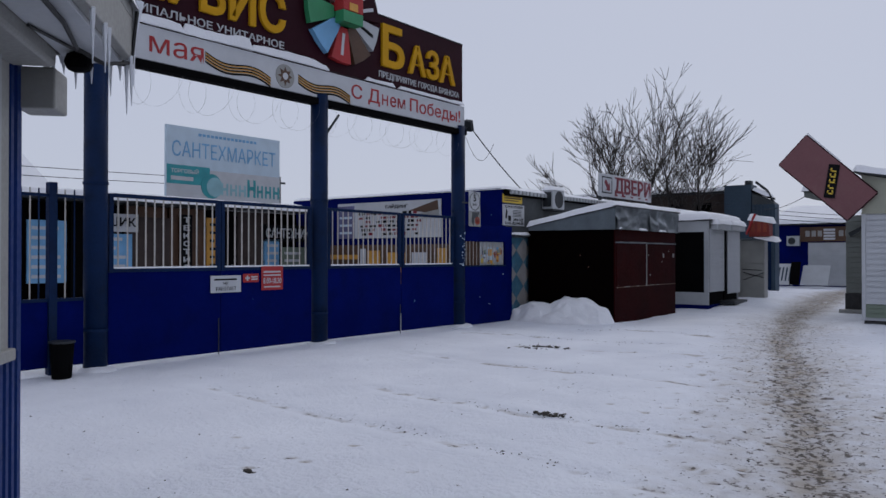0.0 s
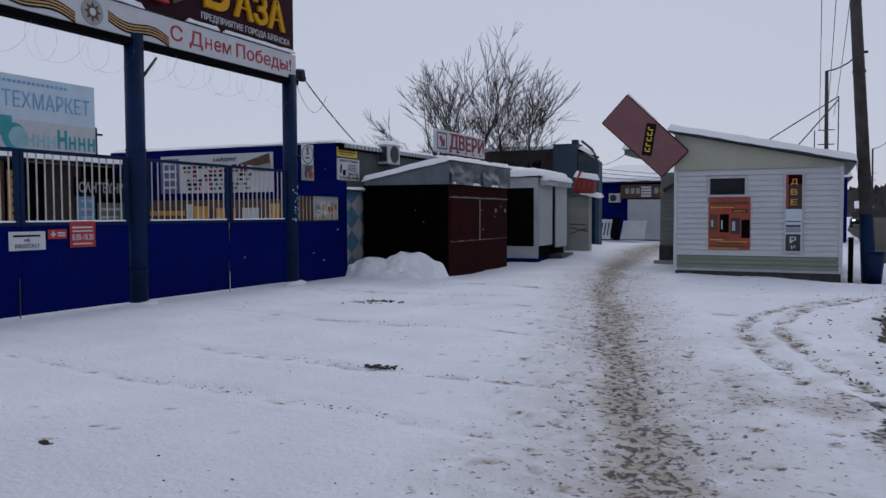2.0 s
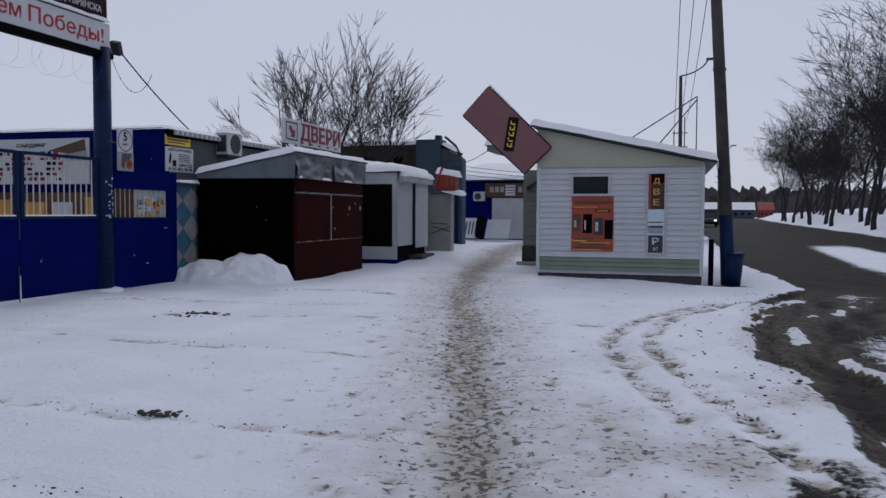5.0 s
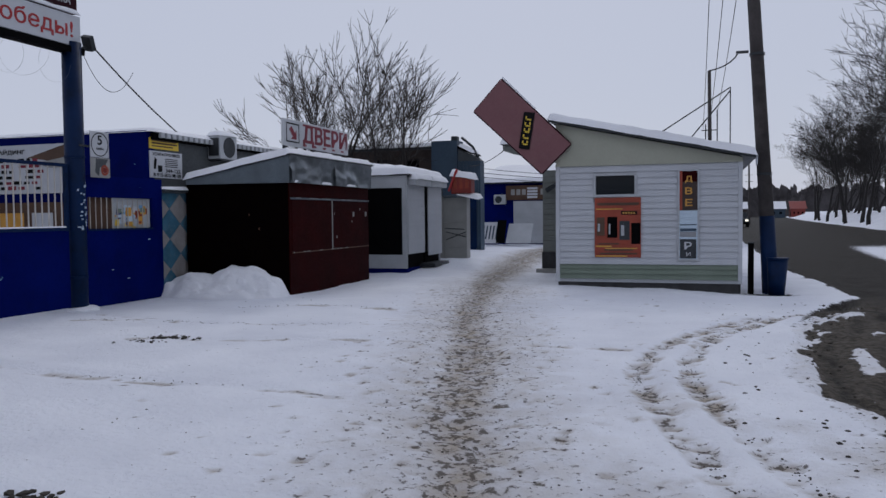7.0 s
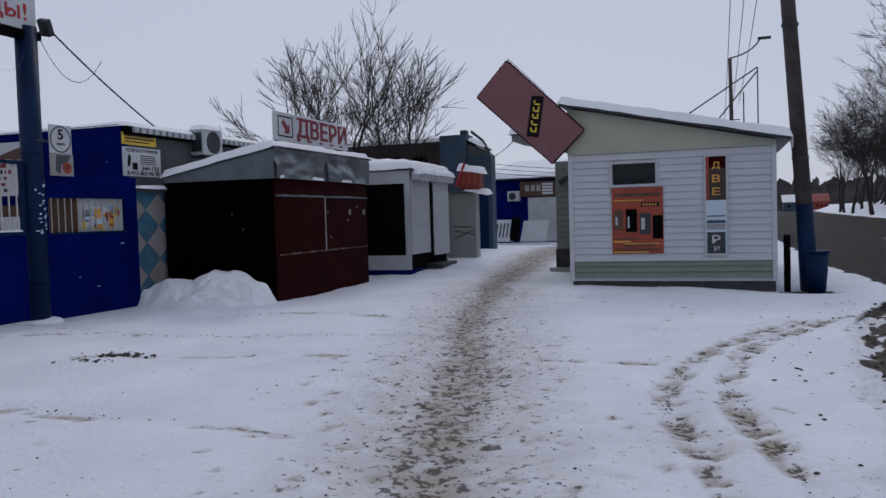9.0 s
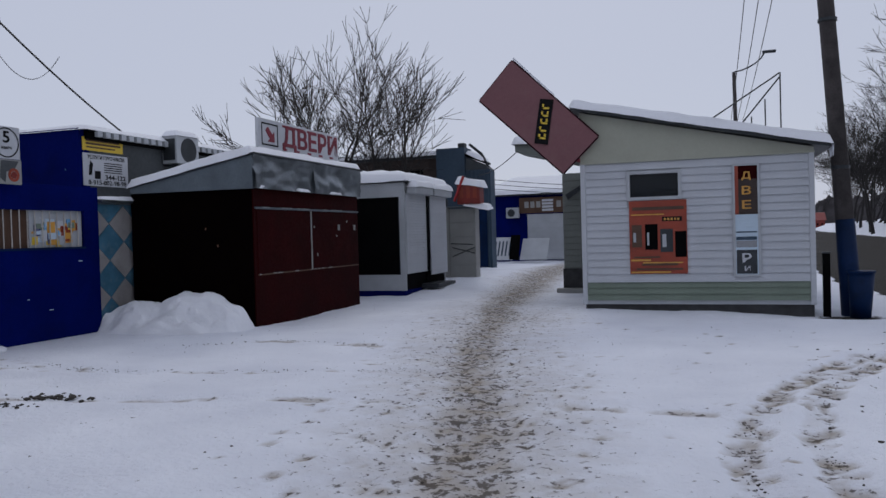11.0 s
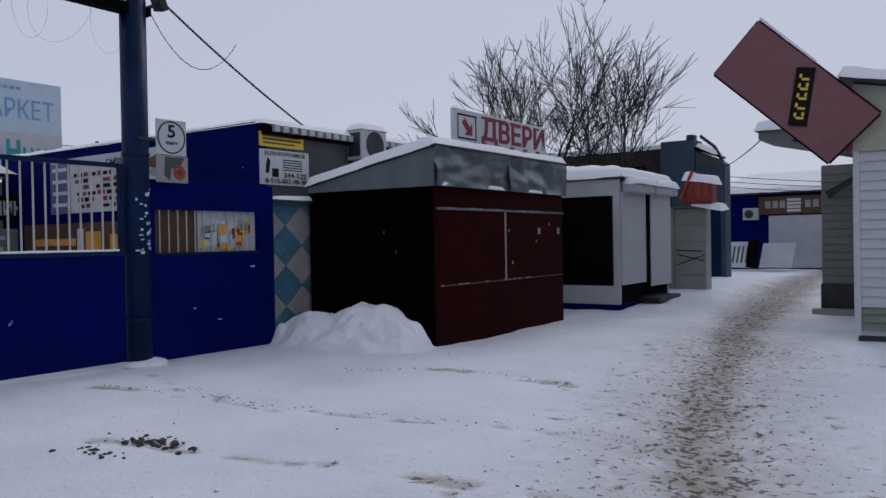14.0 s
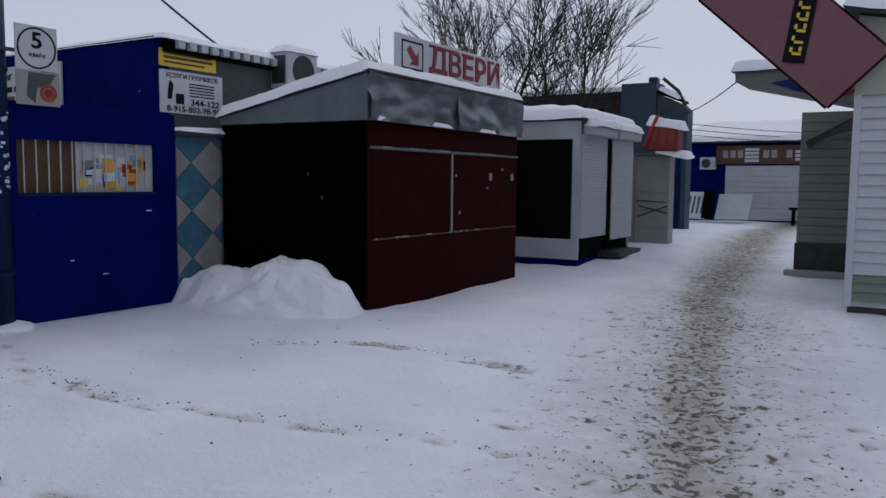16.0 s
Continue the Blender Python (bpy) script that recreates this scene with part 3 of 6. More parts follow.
def build_gate():
    for y in POST_Y:
        t = thing("gate_post", "tall round blue steel post carrying the gate sign", "post", "gate posts", at=(GX, y, 0))
        part("shaft", cyl(B(), (GX, y, -0.2), (GX, y, 4.15), 0.145, 0.145, 24), M_POST, t, smooth=True)
        for z in (0.5, 2.37):
            part("band", cyl(B(), (GX, y, z), (GX, y, z + 0.035), 0.155, 0.155, 24), M_POST, t)
        part("snow_collar", bmesh_cone_heap(GX + 0.05, y, 0.24, 0.06), M_SNOW, t, "snow drifted round the foot", smooth=True)
    for k, (a, b) in enumerate(((4.83, 6.565), (6.575, 8.38), (8.74, 10.65), (10.69, 12.33))):
        t = thing("gate_leaf", "closed blue steel gate leaf with pale bars above a solid sheet", "gate", "gate leaves", at=(GX, a, 0))
        part("sheet", bx(B(), GX - 0.012, GX + 0.012, a, b, 0.05, 1.29, 0.004), M_BLUE, t)
        bm = B()
        for y in (a + 0.03, b - 0.03):
            bx(bm, GX - 0.03, GX + 0.03, y - 0.03, y + 0.03, 1.24, 2.27, 0.005)
        for z in (1.27, 2.25):
            bx(bm, GX - 0.028, GX + 0.028, a + 0.06, b - 0.06, z - 0.025, z + 0.025, 0.004)
        part("leaf_frame", bm, M_POST, t, "dark blue frame")
        n = int((b - a) / 0.125)
        for i in range(1, n):
            y = a + (b - a) * i / n
            part("bar", cyl(B(), (GX + 0.004, y, 1.29), (GX + 0.004, y, 2.23), 0.011, 0.011, 8), M_BAR, t)
        part("snow_strip", bx(B(), GX - 0.02, GX + 0.035, a + 0.07, b - 0.07, 1.292, 1.315, 0.008), M_SNOW, t, "thin snow on the rail")
        if k in (0, 2):
            part("drop_bolt", cyl(B(), (GX + 0.045, b - 0.05, -0.04), (GX + 0.045, b - 0.05, 0.55), 0.008, 0.008, 8), M_METAL, t)
    # notices on the first leaves
    def notice(y0, y1, z0, z1, m, label):
        return part("notice_board", bx(B(), GX + 0.031, GX + 0.038, y0, y1, z0, z1, 0.002), m, None, label)
    o = tagged(notice(6.38, 6.92, 0.92, 1.17, M_PAPER, ""), "white paper notice saying closed, hung on the gate", "notice")
    bars([(0.06, 0.18, 0.40, 0.025)], M_INK, o, on(EAST, GX + 0.039, 6.38, 0.92))
    lettering("НЕ", 0.09, 0.045, M_INK, o, on(EAST, GX + 0.039, 6.60, 1.03), 0.003)
    lettering("РАБОТАЕТ", 0.36, 0.055, M_INK, o, on(EAST, GX + 0.039, 6.47, 0.95), 0.003)
    o = tagged(notice(6.96, 7.26, 1.06, 1.19, M_RED, ""), "small red sign with a white cross on the gate", "sign")
    bars([(0.04, 0.05, 0.08, 0.025), (0.067, 0.025, 0.025, 0.08), (0.15, 0.07, 0.12, 0.02), (0.15, 0.035, 0.12, 0.02)], M_PAPER, o, on(EAST, GX + 0.039, 6.96, 1.06))
    o = tagged(notice(7.31, 7.74, 0.93, 1.30, M_RED, ""), "red opening hours sign fixed on the gate", "sign")
    bars([(0.04, 0.27, 0.34, 0.025), (0.04, 0.22, 0.34, 0.02), (0.05, 0.04, 0.32, 0.02)], M_PAPER, o, on(EAST, GX + 0.039, 7.31, 0.93))
    lettering("8.00-18.30", 0.36, 0.09, M_PAPER, o, on(EAST, GX + 0.039, 7.345, 1.03), 0.003, 0.01)
    # dark gaps' chain bolt and old graffiti scrapes on the posts
    bm = B()
    r = random.Random(3)
    for i in range(26):
        a, z = r.uniform(-0.6, 0.9), r.uniform(1.25, 2.0)
        m = Matrix.Translation((GX, 12.5, z)) @ Matrix.Rotation(a, 4, "Z") @ Matrix.Translation((0.146, 0, 0))
        bx(bm, -0.002, 0.002, -r.uniform(0.004, 0.03), r.uniform(0.004, 0.03), -r.uniform(0.002, 0.02), r.uniform(0.002, 0.02), m=m)
    tagged(part("torn_paper", bm, M_ICEBLUE), "torn scraps of old paper glued on the post", "paper scraps", kind="stuff")


def bmesh_cone_heap(x, y, r, h):
    bm = B()
    bmesh.ops.create_uvsphere(bm, u_segments=18, v_segments=10, radius=1, matrix=Matrix.Translation((x, y, 0)) @ Matrix.Diagonal((r, r, h, 1)))
    for v in bm.verts:
        k = noise.noise(v.co * 4)
        v.co += (v.co - Vector((x, y, 0))) * 0.35 * k
    return bm


def build_sign():
    t = thing("gate_sign", "dark plum sign with raised gold letters over the gate", "sign", at=(GX, 8.5, 4.1))
    part("beam", bx(B(), GX - 0.10, GX + 0.10, 4.35, 12.68, 3.98, 4.08, 0.008), M_BLACK, t)
    part("board", bx(B(), GX - 0.12, GX + 0.04, 4.35, 12.6, 4.60, 5.85, 0.01), M_SIGN, t)
    part("board_top", bx(B(), GX - 0.13, GX + 0.05, 4.35, 12.6, 5.852, 5.87), M_METAL, t)
    x = GX + 0.042
    lettering("С", 0.60, 0.80, M_GOLD, t, on(EAST, x, 4.42, 4.93), 0.05, 0.02)
    lettering("ЕРВИС", 2.55, 0.66, M_GOLD, t, on(EAST, x, 5.20, 4.95), 0.05, 0.025)
    lettering("Б", 0.62, 0.78, M_GOLD, t, on(EAST, x, 10.05, 4.93), 0.05, 0.025)
    lettering("АЗА", 1.48, 0.58, M_GOLD, t, on(EAST, x, 10.80, 4.93), 0.05, 0.025)
    lettering("МУНИЦИПАЛЬНОЕ УНИТАРНОЕ", 3.3, 0.14, M_PAPER, t, on(EAST, x, 4.45, 4.72), 0.008, 0.01)
    lettering("ПРЕДПРИЯТИЕ ГОРОДА БРЯНСКА", 2.46, 0.14, M_PAPER, t, on(EAST, x, 10.0, 4.70), 0.008, 0.01)
    # wheel of coloured wedges with a cube at its hub
    wheel = [M_LEAFGREEN, M_SKYBLUE, M_RED, M_BROWN, M_OFFWHITE, M_SIGN, M_YELLOW, M_ROSE, M_PINK]
    hub = Vector((GX + 0.05, 9.02, 5.62))
    for i, mm in enumerate(wheel):
        a = radians(188 + 38 * i)
        bm = B()
        q = []
        for rr, w in ((0.26, 0.10), (0.84, 0.235), (0.86, 0.0), (0.84, -0.235), (0.26, -0.10)):
            q.append(hub + Vector((0, rr * math.cos(a) - w * math.sin(a), rr * math.sin(a) + w * math.cos(a))))
        poly(bm, q, (0.10, 0, 0))
        part("wedge", bm, mm, t)
        if mm in (M_RED, M_OFFWHITE, M_SIGN):
            m = Matrix.Translation(hub + Vector((0.102, 0, 0))) @ EAST @ Matrix.Rotation(a, 4, "Z")
            bars([(0.36, -0.03, 0.38, 0.06)], M_PAPER if mm is not M_OFFWHITE else M_INK, t, m)
    c = part("hub_cube", bx(B(), hub.x, hub.x + 0.30, hub.y - 0.24, hub.y + 0.24, hub.z - 0.02, hub.z + 0.32, 0.01), M_RED, t)
    part("hub_base", bx(B(), hub.x, hub.x + 0.30, hub.y - 0.24, hub.y + 0.24, hub.z - 0.22, hub.z - 0.022, 0.01), M_LEAFGREEN, t)
    part("hub_crest", bx(B(), hub.x + 0.302, hub.x + 0.31, hub.y - 0.10, hub.y + 0.10, hub.z - 0.01, hub.z + 0.12), M_AMBER, t)
    snow_cap((hub.x, hub.y - 0.25, hub.z + 0.32), (hub.x + 0.31, hub.y - 0.25, hub.z + 0.32), (hub.x + 0.31, hub.y + 0.25, hub.z + 0.32), (hub.x, hub.y + 0.25, hub.z + 0.32), 0.11, 5, "snow on the hub", t)
    # holiday banner under the sign
    b = thing("holiday_banner", "white banner with red lettering and striped ribbons", "banner", at=(GX, 8.5, 4.1))
    part("sheet", bx(B(), GX + 0.05, GX + 0.075, 4.45, 12.62, 4.09, 4.56, 0.006), M_PAPER, b)
    x = GX + 0.077
    lettering("мая", 0.86, 0.22, M_RED, b, on(EAST, x, 5.36, 4.21), 0.004, 0.0)
    lettering("9", 0.28, 0.34, M_RED, b, on(EAST, x, 4.85, 4.15), 0.004, 0.02)
    for word, y, z, w, h in (("С Д", 9.25, 4.165, 0.74, 0.30), ("H", 10.05, 4.215, 0.16, 0.19), ("ем", 10.27, 4.215, 0.43, 0.19), ("Победы!", 10.84, 4.165, 1.62, 0.30)):
        lettering(word, w, h, M_RED, b, on(EAST, x, y, z), 0.004, 0.006)
    for y0, y1 in ((6.25, 7.45), (8.02, 9.22)):
        for s in range(7):
            bm = B()
            pts = []
            for i in range(25):
                f = i / 24
                pts.append((y0 + (y1 - y0) * f, 4.40 - 0.16 * f - 0.055 * math.sin(f * 6.28 * 1.0) - s * 0.022))
            tall = 0.030 if s % 2 == 0 else 0.014
            for (ya, za), (yb, zb) in zip(pts, pts[1:]):
                poly(bm, [(x, ya, za), (x, yb, zb), (x, yb, zb - tall), (x, ya, za - tall)], (0.003 + (0.0 if s % 2 == 0 else 0.002), 0, 0))
            part("ribbon_stripe", bm, M_INK if s % 2 == 0 else M_AMBER, b)
    part("medal", cyl(B(), (x, 7.74, 4.31), (x + 0.008, 7.74, 4.31), 0.19, 0.19, 28), M_BEIGE, b, "grey-gold medal emblem")
    part("medal_star", star(x + 0.008, 7.74, 4.31, 0.15), M_BROWN, b)
    part("medal_core", cyl(B(), (x + 0.008, 7.74, 4.31), (x + 0.016, 7.74, 4.31), 0.055, 0.055, 18), M_PAPER, b)
    # snow lying on the banner's upper edge
    for a, c, h, sd in ((4.5, 5.9, 0.09, 1), (5.85, 7.1, 0.14, 2), (7.05, 8.7, 0.09, 3), (9.6, 10.4, 0.06, 4), (10.5, 12.6, 0.055, 5)):
        snow_cap((GX + 0.045, a, 4.60), (GX + 0.11, a, 4.59), (GX + 0.11, c, 4.59), (GX + 0.045, c, 4.60), h, sd, "snow clinging along the banner's upper edge", b, 0.6, 0.06)
    # barbed wire coil hanging below the beam
    w = thing("razor_wire", "thin coil of razor wire below the sign beam", "wire", at=(GX, 8.5, 3.9))
    pts = []
    for i in range(420):
        f = i / 419
        a = f * 6.28 * 17
        pts.append((GX - 0.1 + 0.26 * math.cos(a), 4.9 + 7.4 * f + 0.14 * math.sin(a * 0.5), 3.78 + 0.26 * math.sin(a)))
    part("coil", tube(B(), pts, 0.0014, 3), M_ZINC, w)
    part("bracket", cyl(B(), (GX + 0.10, 8.62, 3.5), (GX + 0.10, 8.92, 3.86), 0.025, 0.02, 8), M_METAL, w)
    f = thing("floodlight", "small dark floodlight on the end of the sign beam", "lamp", at=(GX, 12.7, 4.2))
    part("housing", bx(B(), -0.09, 0.09, -0.05, 0.05, -0.12, 0.12, 0.015), M_METAL, f, m=Matrix.Translation((GX + 0.06, 12.8, 4.2)) @ Euler((0.5, 0.2, 0)).to_matrix().to_4x4())
    part("arm", cyl(B(), (GX, 12.6, 4.05), (GX + 0.05, 12.78, 4.15), 0.02, 0.02, 8), M_METAL, f)


def star(x, y, z, r):
    pts = []
    for i in range(16):
        a, q = 6.2832 * i / 16, r if i % 2 == 0 else r * 0.55
        pts.append((x, y + q * math.cos(a), z + q * math.sin(a)))
    return poly(B(), pts, (0.005, 0, 0))


def build_side_fence():
    t = thing("side_fence", "blue steel fence with thin bars beside the gate", "fence", at=(GX, 3, 0))
    for y in (4.1, 1.6, -0.9):
        part("post", bx(B(), GX - 0.05, GX + 0.05, y - 0.05, y + 0.05, -0.1, 2.36, 0.006), M_POST, t)
    for a, b in ((4.15, 4.5), (1.65, 4.05), (-0.85, 1.55)):
        part("sheet", bx(B(), GX - 0.012, GX + 0.012, a, b, 0.1, 0.90, 0.003), M_BLUE, t)
        for z in (0.92, 2.2):
            part("rail", bx(B(), GX - 0.02, GX + 0.02, a, b, z - 0.02, z + 0.02), M_POST, t)
        n = max(2, int((b - a) / 0.10))
        for i in range(1, n):
            y = a + (b - a) * i / n
            part("bar", cyl(B(), (GX, y, 0.92), (GX, y, 2.28), 0.010, 0.010, 6), M_BAR if i % 2 else M_POST, t)
    b = thing("litter_bin", "black metal litter bin standing beside the gate", "litter bin", at=(GX + 0.45, 4.2, 0))
    part("bucket", cyl(B(), (GX + 0.3, 4.08, 0.0), (GX + 0.3, 4.08, 0.42), 0.11, 0.14, 16), M_BLACK, b)
    part("rim", cyl(B(), (GX + 0.3, 4.08, 0.42), (GX + 0.3, 4.08, 0.445), 0.15, 0.15, 16), M_METAL, b)


build_gate()
build_sign()
build_side_fence()


# ---- blue panel with notices, tiled wall, blue building ----
def build_panel():
    t = thing("blue_fence_panel", "blue steel panel with a barred window full of paper notices", "fence panel", at=(GX, 13.5, 0))
    a, b = 12.66, 14.55
    w0, w1, z0, z1 = 12.72, 14.28, 1.25, 1.77
    bm = B()
    bx(bm, GX - 0.02, GX + 0.02, a, b, 0.0, z0, 0.003)
    bx(bm, GX - 0.02, GX + 0.02, a, b, z1, 2.12, 0.003)
    bx(bm, GX - 0.02, GX + 0.02, a, w0, z0, z1)
    bx(bm, GX - 0.02, GX + 0.02, w1, b, z0, z1)
    part("sheet", bm, M_BLUE, t)
    bm = B()
    bx(bm, GX + 0.005, GX + 0.03, w0, w1, z0 - 0.02, z0 + 0.012)
    part("sill", bm, M_POST, t)
    part("backing", bx(B(), GX - 0.08, GX - 0.06, w0, 13.36, z0, z1), M_BROWN, t, "brown board behind the bars")
    for i in range(12):
        y = w0 + 0.08 + i * 0.125
        part("bar", cyl(B(), (GX - 0.005, y, z0), (GX - 0.005, y, z1), 0.008, 0.008, 6), M_BAR, t)
    r = random.Random(8)
    mats = [M_PAPER, M_ICEBLUE, M_PAPER, M_CORR, M_AMBER, M_YELLOW, M_OFFWHITE, M_SKYBLUE, M_VIOLET, M_GREEN]
    part("board", bx(B(), GX - 0.055, GX - 0.04, 13.36, w1, z0, z1), M_OFFWHITE, t, "pale board covered in notices")
    for i in range(60):
        y, z = r.uniform(13.38, w1 - 0.22), r.uniform(z0 + 0.01, z1 - 0.2)
        w, h = r.uniform(0.05, 0.16), r.uniform(0.04, 0.15)
        m = mats[i % 10] if not (y > 13.85 and z < 1.5) else (M_AMBER if i % 2 else M_ORANGE)
        part("paper_notice", bx(B(), GX - 0.038, GX - 0.036 + i * 0.0003, y, min(y + w, w1), z, z + h), m, t)
    bm = B()
    for i in range(3):
        y, z = r.uniform(a, b - 0.1), r.uniform(0.3, 1.22)
        bx(bm, GX + 0.02, GX + 0.0225, y, y + r.uniform(0.01, 0.09), z, z + r.uniform(0.005, 0.02))
    part("scrape", bm, M_ICEBLUE, t, "pale scraped paint")
    # speed limit plate and poster on the post
    s = thing("speed_limit_sign", "white square plate with a black ringed number five", "traffic sign", at=(GX, 12.87, 2.6))
    part("plate", bx(B(), GX + 0.15, GX + 0.162, 12.66, 13.07, 2.40, 2.81, 0.003), M_PAPER, s)
    x = GX + 0.164
    part("ring", ring(x, 12.865, 2.605, 0.19, 0.175), M_INK, s)
    lettering("5", 0.10, 0.15, M_INK, s, on(EAST, x, 12.815, 2.60), 0.003, 0.02)
    lettering("км/ч", 0.15, 0.045, M_INK, s, on(EAST, x, 12.79, 2.52), 0.003, 0.008)
    part("clamp", bx(B(), GX + 0.10, GX + 0.15, 12.45, 12.95, 2.55, 2.58), M_METAL, s)
    p = thing("torn_poster", "torn pale poster with a round orange stamp", "poster", at=(GX, 12.9, 2.2))
    part("sheet", bx(B(), GX + 0.15, GX + 0.156, 12.66, 13.09, 2.08, 2.395), M_BEIGE, p)
    part("stamp", ring(GX + 0.157, 12.97, 2.2, 0.085, 0.05), M_ORANGE, p)
    part("picture", poly(B(), [(GX + 0.1565, 12.78, 2.38), (GX + 0.1565, 13.05, 2.38), (GX + 0.1565, 12.98, 2.27), (GX + 0.1565, 12.86, 2.24), (GX + 0.1565, 12.84, 2.10), (GX + 0.1565, 12.76, 2.16)], (0.002, 0, 0)), M_GREYWALL, p)
    part("stamp_core", cyl(B(), (GX + 0.157, 12.97, 2.2), (GX + 0.1595, 12.97, 2.2), 0.045, 0.045, 16), M_REDBOX, p)
    # diamond tiles
    t = thing("tiled_wall", "short wall of blue and beige diamond tiles under a snowy ledge", "tiled wall", at=(-9.3, 15, 0))
    part("wall", bx(B(), -9.45, -9.285, 14.58, 15.45, -0.1, 1.90), M_GROUT, t)
    d = 0.62
    for i in range(-1, 4):
        for j in range(-1, 8):
            cy, cz = 15.12 + (i - 1) * d + (d / 2 if j % 2 else 0), -0.08 + j * d * 0.45
            h, v = d / 2 - 0.006, d * 0.45 - 0.006
            q = [(cy - h, cz), (cy, cz - v), (cy + h, cz), (cy, cz + v)]
            q = clip_box(q, 14.60, 15.44, -0.05, 1.88)
            if len(q) < 3:
                continue
            part("tile", poly(B(), [(-9.285, a, b) for a, b in q], (0.012, 0, 0)), M_TILEW if (j % 2 == 0) else M_TILEB, t)
    part("ledge", bx(B(), -9.50, -9.16, 14.56, 15.5, 1.90, 1.95, 0.006), M_ZINC, t)
    snow_cap((-9.5, 14.56, 1.95), (-9.14, 14.56, 1.95), (-9.14, 15.5, 1.95), (-9.5, 15.5, 1.95), 0.06, 4, "thin snow on the ledge", t)


def clip_box(q, a0, a1, b0, b1):
    for axis, lim, sign in ((0, a0, 1), (0, a1, -1), (1, b0, 1), (1, b1, -1)):
        out = []
        for i in range(len(q)):
            p, n = q[i], q[(i + 1) % len(q)]
            dp, dn = sign * (p[axis] - lim), sign * (n[axis] - lim)
            if dp >= 0:
                out.append(p)
            if dp * dn < 0:
                k = dp / (dp - dn)
                out.append((p[0] + (n[0] - p[0]) * k, p[1] + (n[1] - p[1]) * k))
        q = out
        if not q:
            break
    return q


def ring(x, y, z, r, q, n=36):
    bm = B()
    for i in range(n):
        a, b = 6.28319 * i / n, 6.28319 * (i + 1) / n
        poly(bm, [(x, y + r * math.cos(a), z + r * math.sin(a)), (x, y + r * math.cos(b), z + r * math.sin(b)), (x, y + q * math.cos(b), z + q * math.sin(b)), (x, y + q * math.cos(a), z + q * math.sin(a))], (0.003, 0, 0))
    return bm


def build_blue_building():
    t = thing("blue_building", "low building with a blue front and a grey sheet side", "building", at=(-12, 20, 0))
    part("blue_wall", bx(B(), -16.5, -9.5, 14.5, 14.7, -0.2, 3.02), M_BLUE, t)
    part("grey_wall", bx(B(), -9.7, -9.5, 14.705, 27.2, -0.2, 2.92), M_GREYWALL, t)
    part("back_wall", bx(B(), -16.5, -9.71, 27.0, 27.2, -0.2, 2.9), M_BRICK, t)
    part("west_wall", bx(B(), -16.5, -16.3, 14.705, 26.99, -0.2, 2.9), M_GREYWALL, t)
    part("roof", bx(B(), -16.5, -9.42, 14.71, 27.2, 2.925, 2.98), M_METAL, t)
    bm = B()
    for i in range(72):
        bx(bm, -9.40, -9.34, 14.72 + i * 0.17, 14.82 + i * 0.17, 2.90, 2.99)
    tagged(part("gutter_teeth", bm, M_OFFWHITE, t, "ribbed roof edge with snow in the ribs"), kind="stuff")
    part("roof_edge", bx(B(), -9.49, -9.41, 14.6, 27.2, 2.86, 2.985), M_BLACK, t)
    snow_cap((-16.5, 14.48, 3.02), (-9.36, 14.48, 3.0), (-9.36, 22.3, 2.99), (-16.5, 22.3, 2.99), 0.07, 7, "snow on the roof", t)
    snow_cap((-16.5, 22.3, 2.99), (-9.36, 22.3, 2.99), (-9.36, 27.2, 2.99), (-16.5, 27.2, 2.99), 0.07, 8, "snow on the roof", t)
    b = thing("siding_banner", "white advertising banner for siding on the blue wall", "banner", at=(-13, 14.48, 2.4))
    part("sheet", bx(B(), -14.7, -11.2, 14.46, 14.485, 1.92, 2.85), M_PAPER, b)
    m = on(SOUTH, -14.7, 14.455, 1.92)
    lettering("САЙДИНГ", 0.75, 0.12, M_INK, b, on(SOUTH, -13.0, 14.455, 2.66), 0.004, 0.015)
    rr = random.Random(31)
    for k in range(6):
        z, x = 0.60 - 0.105 * k, 0.75 + 0.03 * k
        while x < 2.75:
            w = rr.uniform(0.08, 0.26)
            if rr.random() < 0.8:
                bars([(x, z, w, rr.uniform(0.05, 0.075))], M_ROSE if rr.random() < 0.45 else M_INK, b, m)
            x += w + 0.06
    part("side_field", bx(B(), 0.0, 0.62, 0.0, 0.86, 0, 0.004), M_VIOLET, b, "grey-violet field", m=m)
    bars([(0.08, 0.12 + 0.2 * k, 0.45, 0.06) for k in range(4)], M_ICEBLUE, b, m @ Matrix.Translation((0, 0, 0.004)))
    part("picture_shade", poly(B(), [(-11.95, 14.453, 2.50), (-11.25, 14.453, 2.60), (-11.25, 14.453, 2.40), (-11.7, 14.453, 2.40)], (0, -0.004, 0)), M_BEIGE, b)
    part("picture", poly(B(), [(-12.2, 14.458, 2.6), (-11.3, 14.458, 2.83), (-11.25, 14.458, 2.45), (-11.8, 14.458, 2.55)], (0, -0.004, 0)), M_BROWN, b)
    c = thing("low_yellow_banner", "strip of yellow and pale advertising boards below the siding banner", "banner", at=(-13, 14.48, 1.5))
    part("board", bx(B(), -15.6, -10.4, 14.44, 14.47, 0.75, 1.75), M_BROWN, c)
    bars([(0.4, 0.62, 1.3, 0.12), (2.0, 0.1, 0.45, 0.75), (2.7, 0.3, 0.6, 0.5), (4.3, 0.1, 0.3, 0.8)], M_AMBER, c, on(SOUTH, -15.6, 14.436, 0.75))
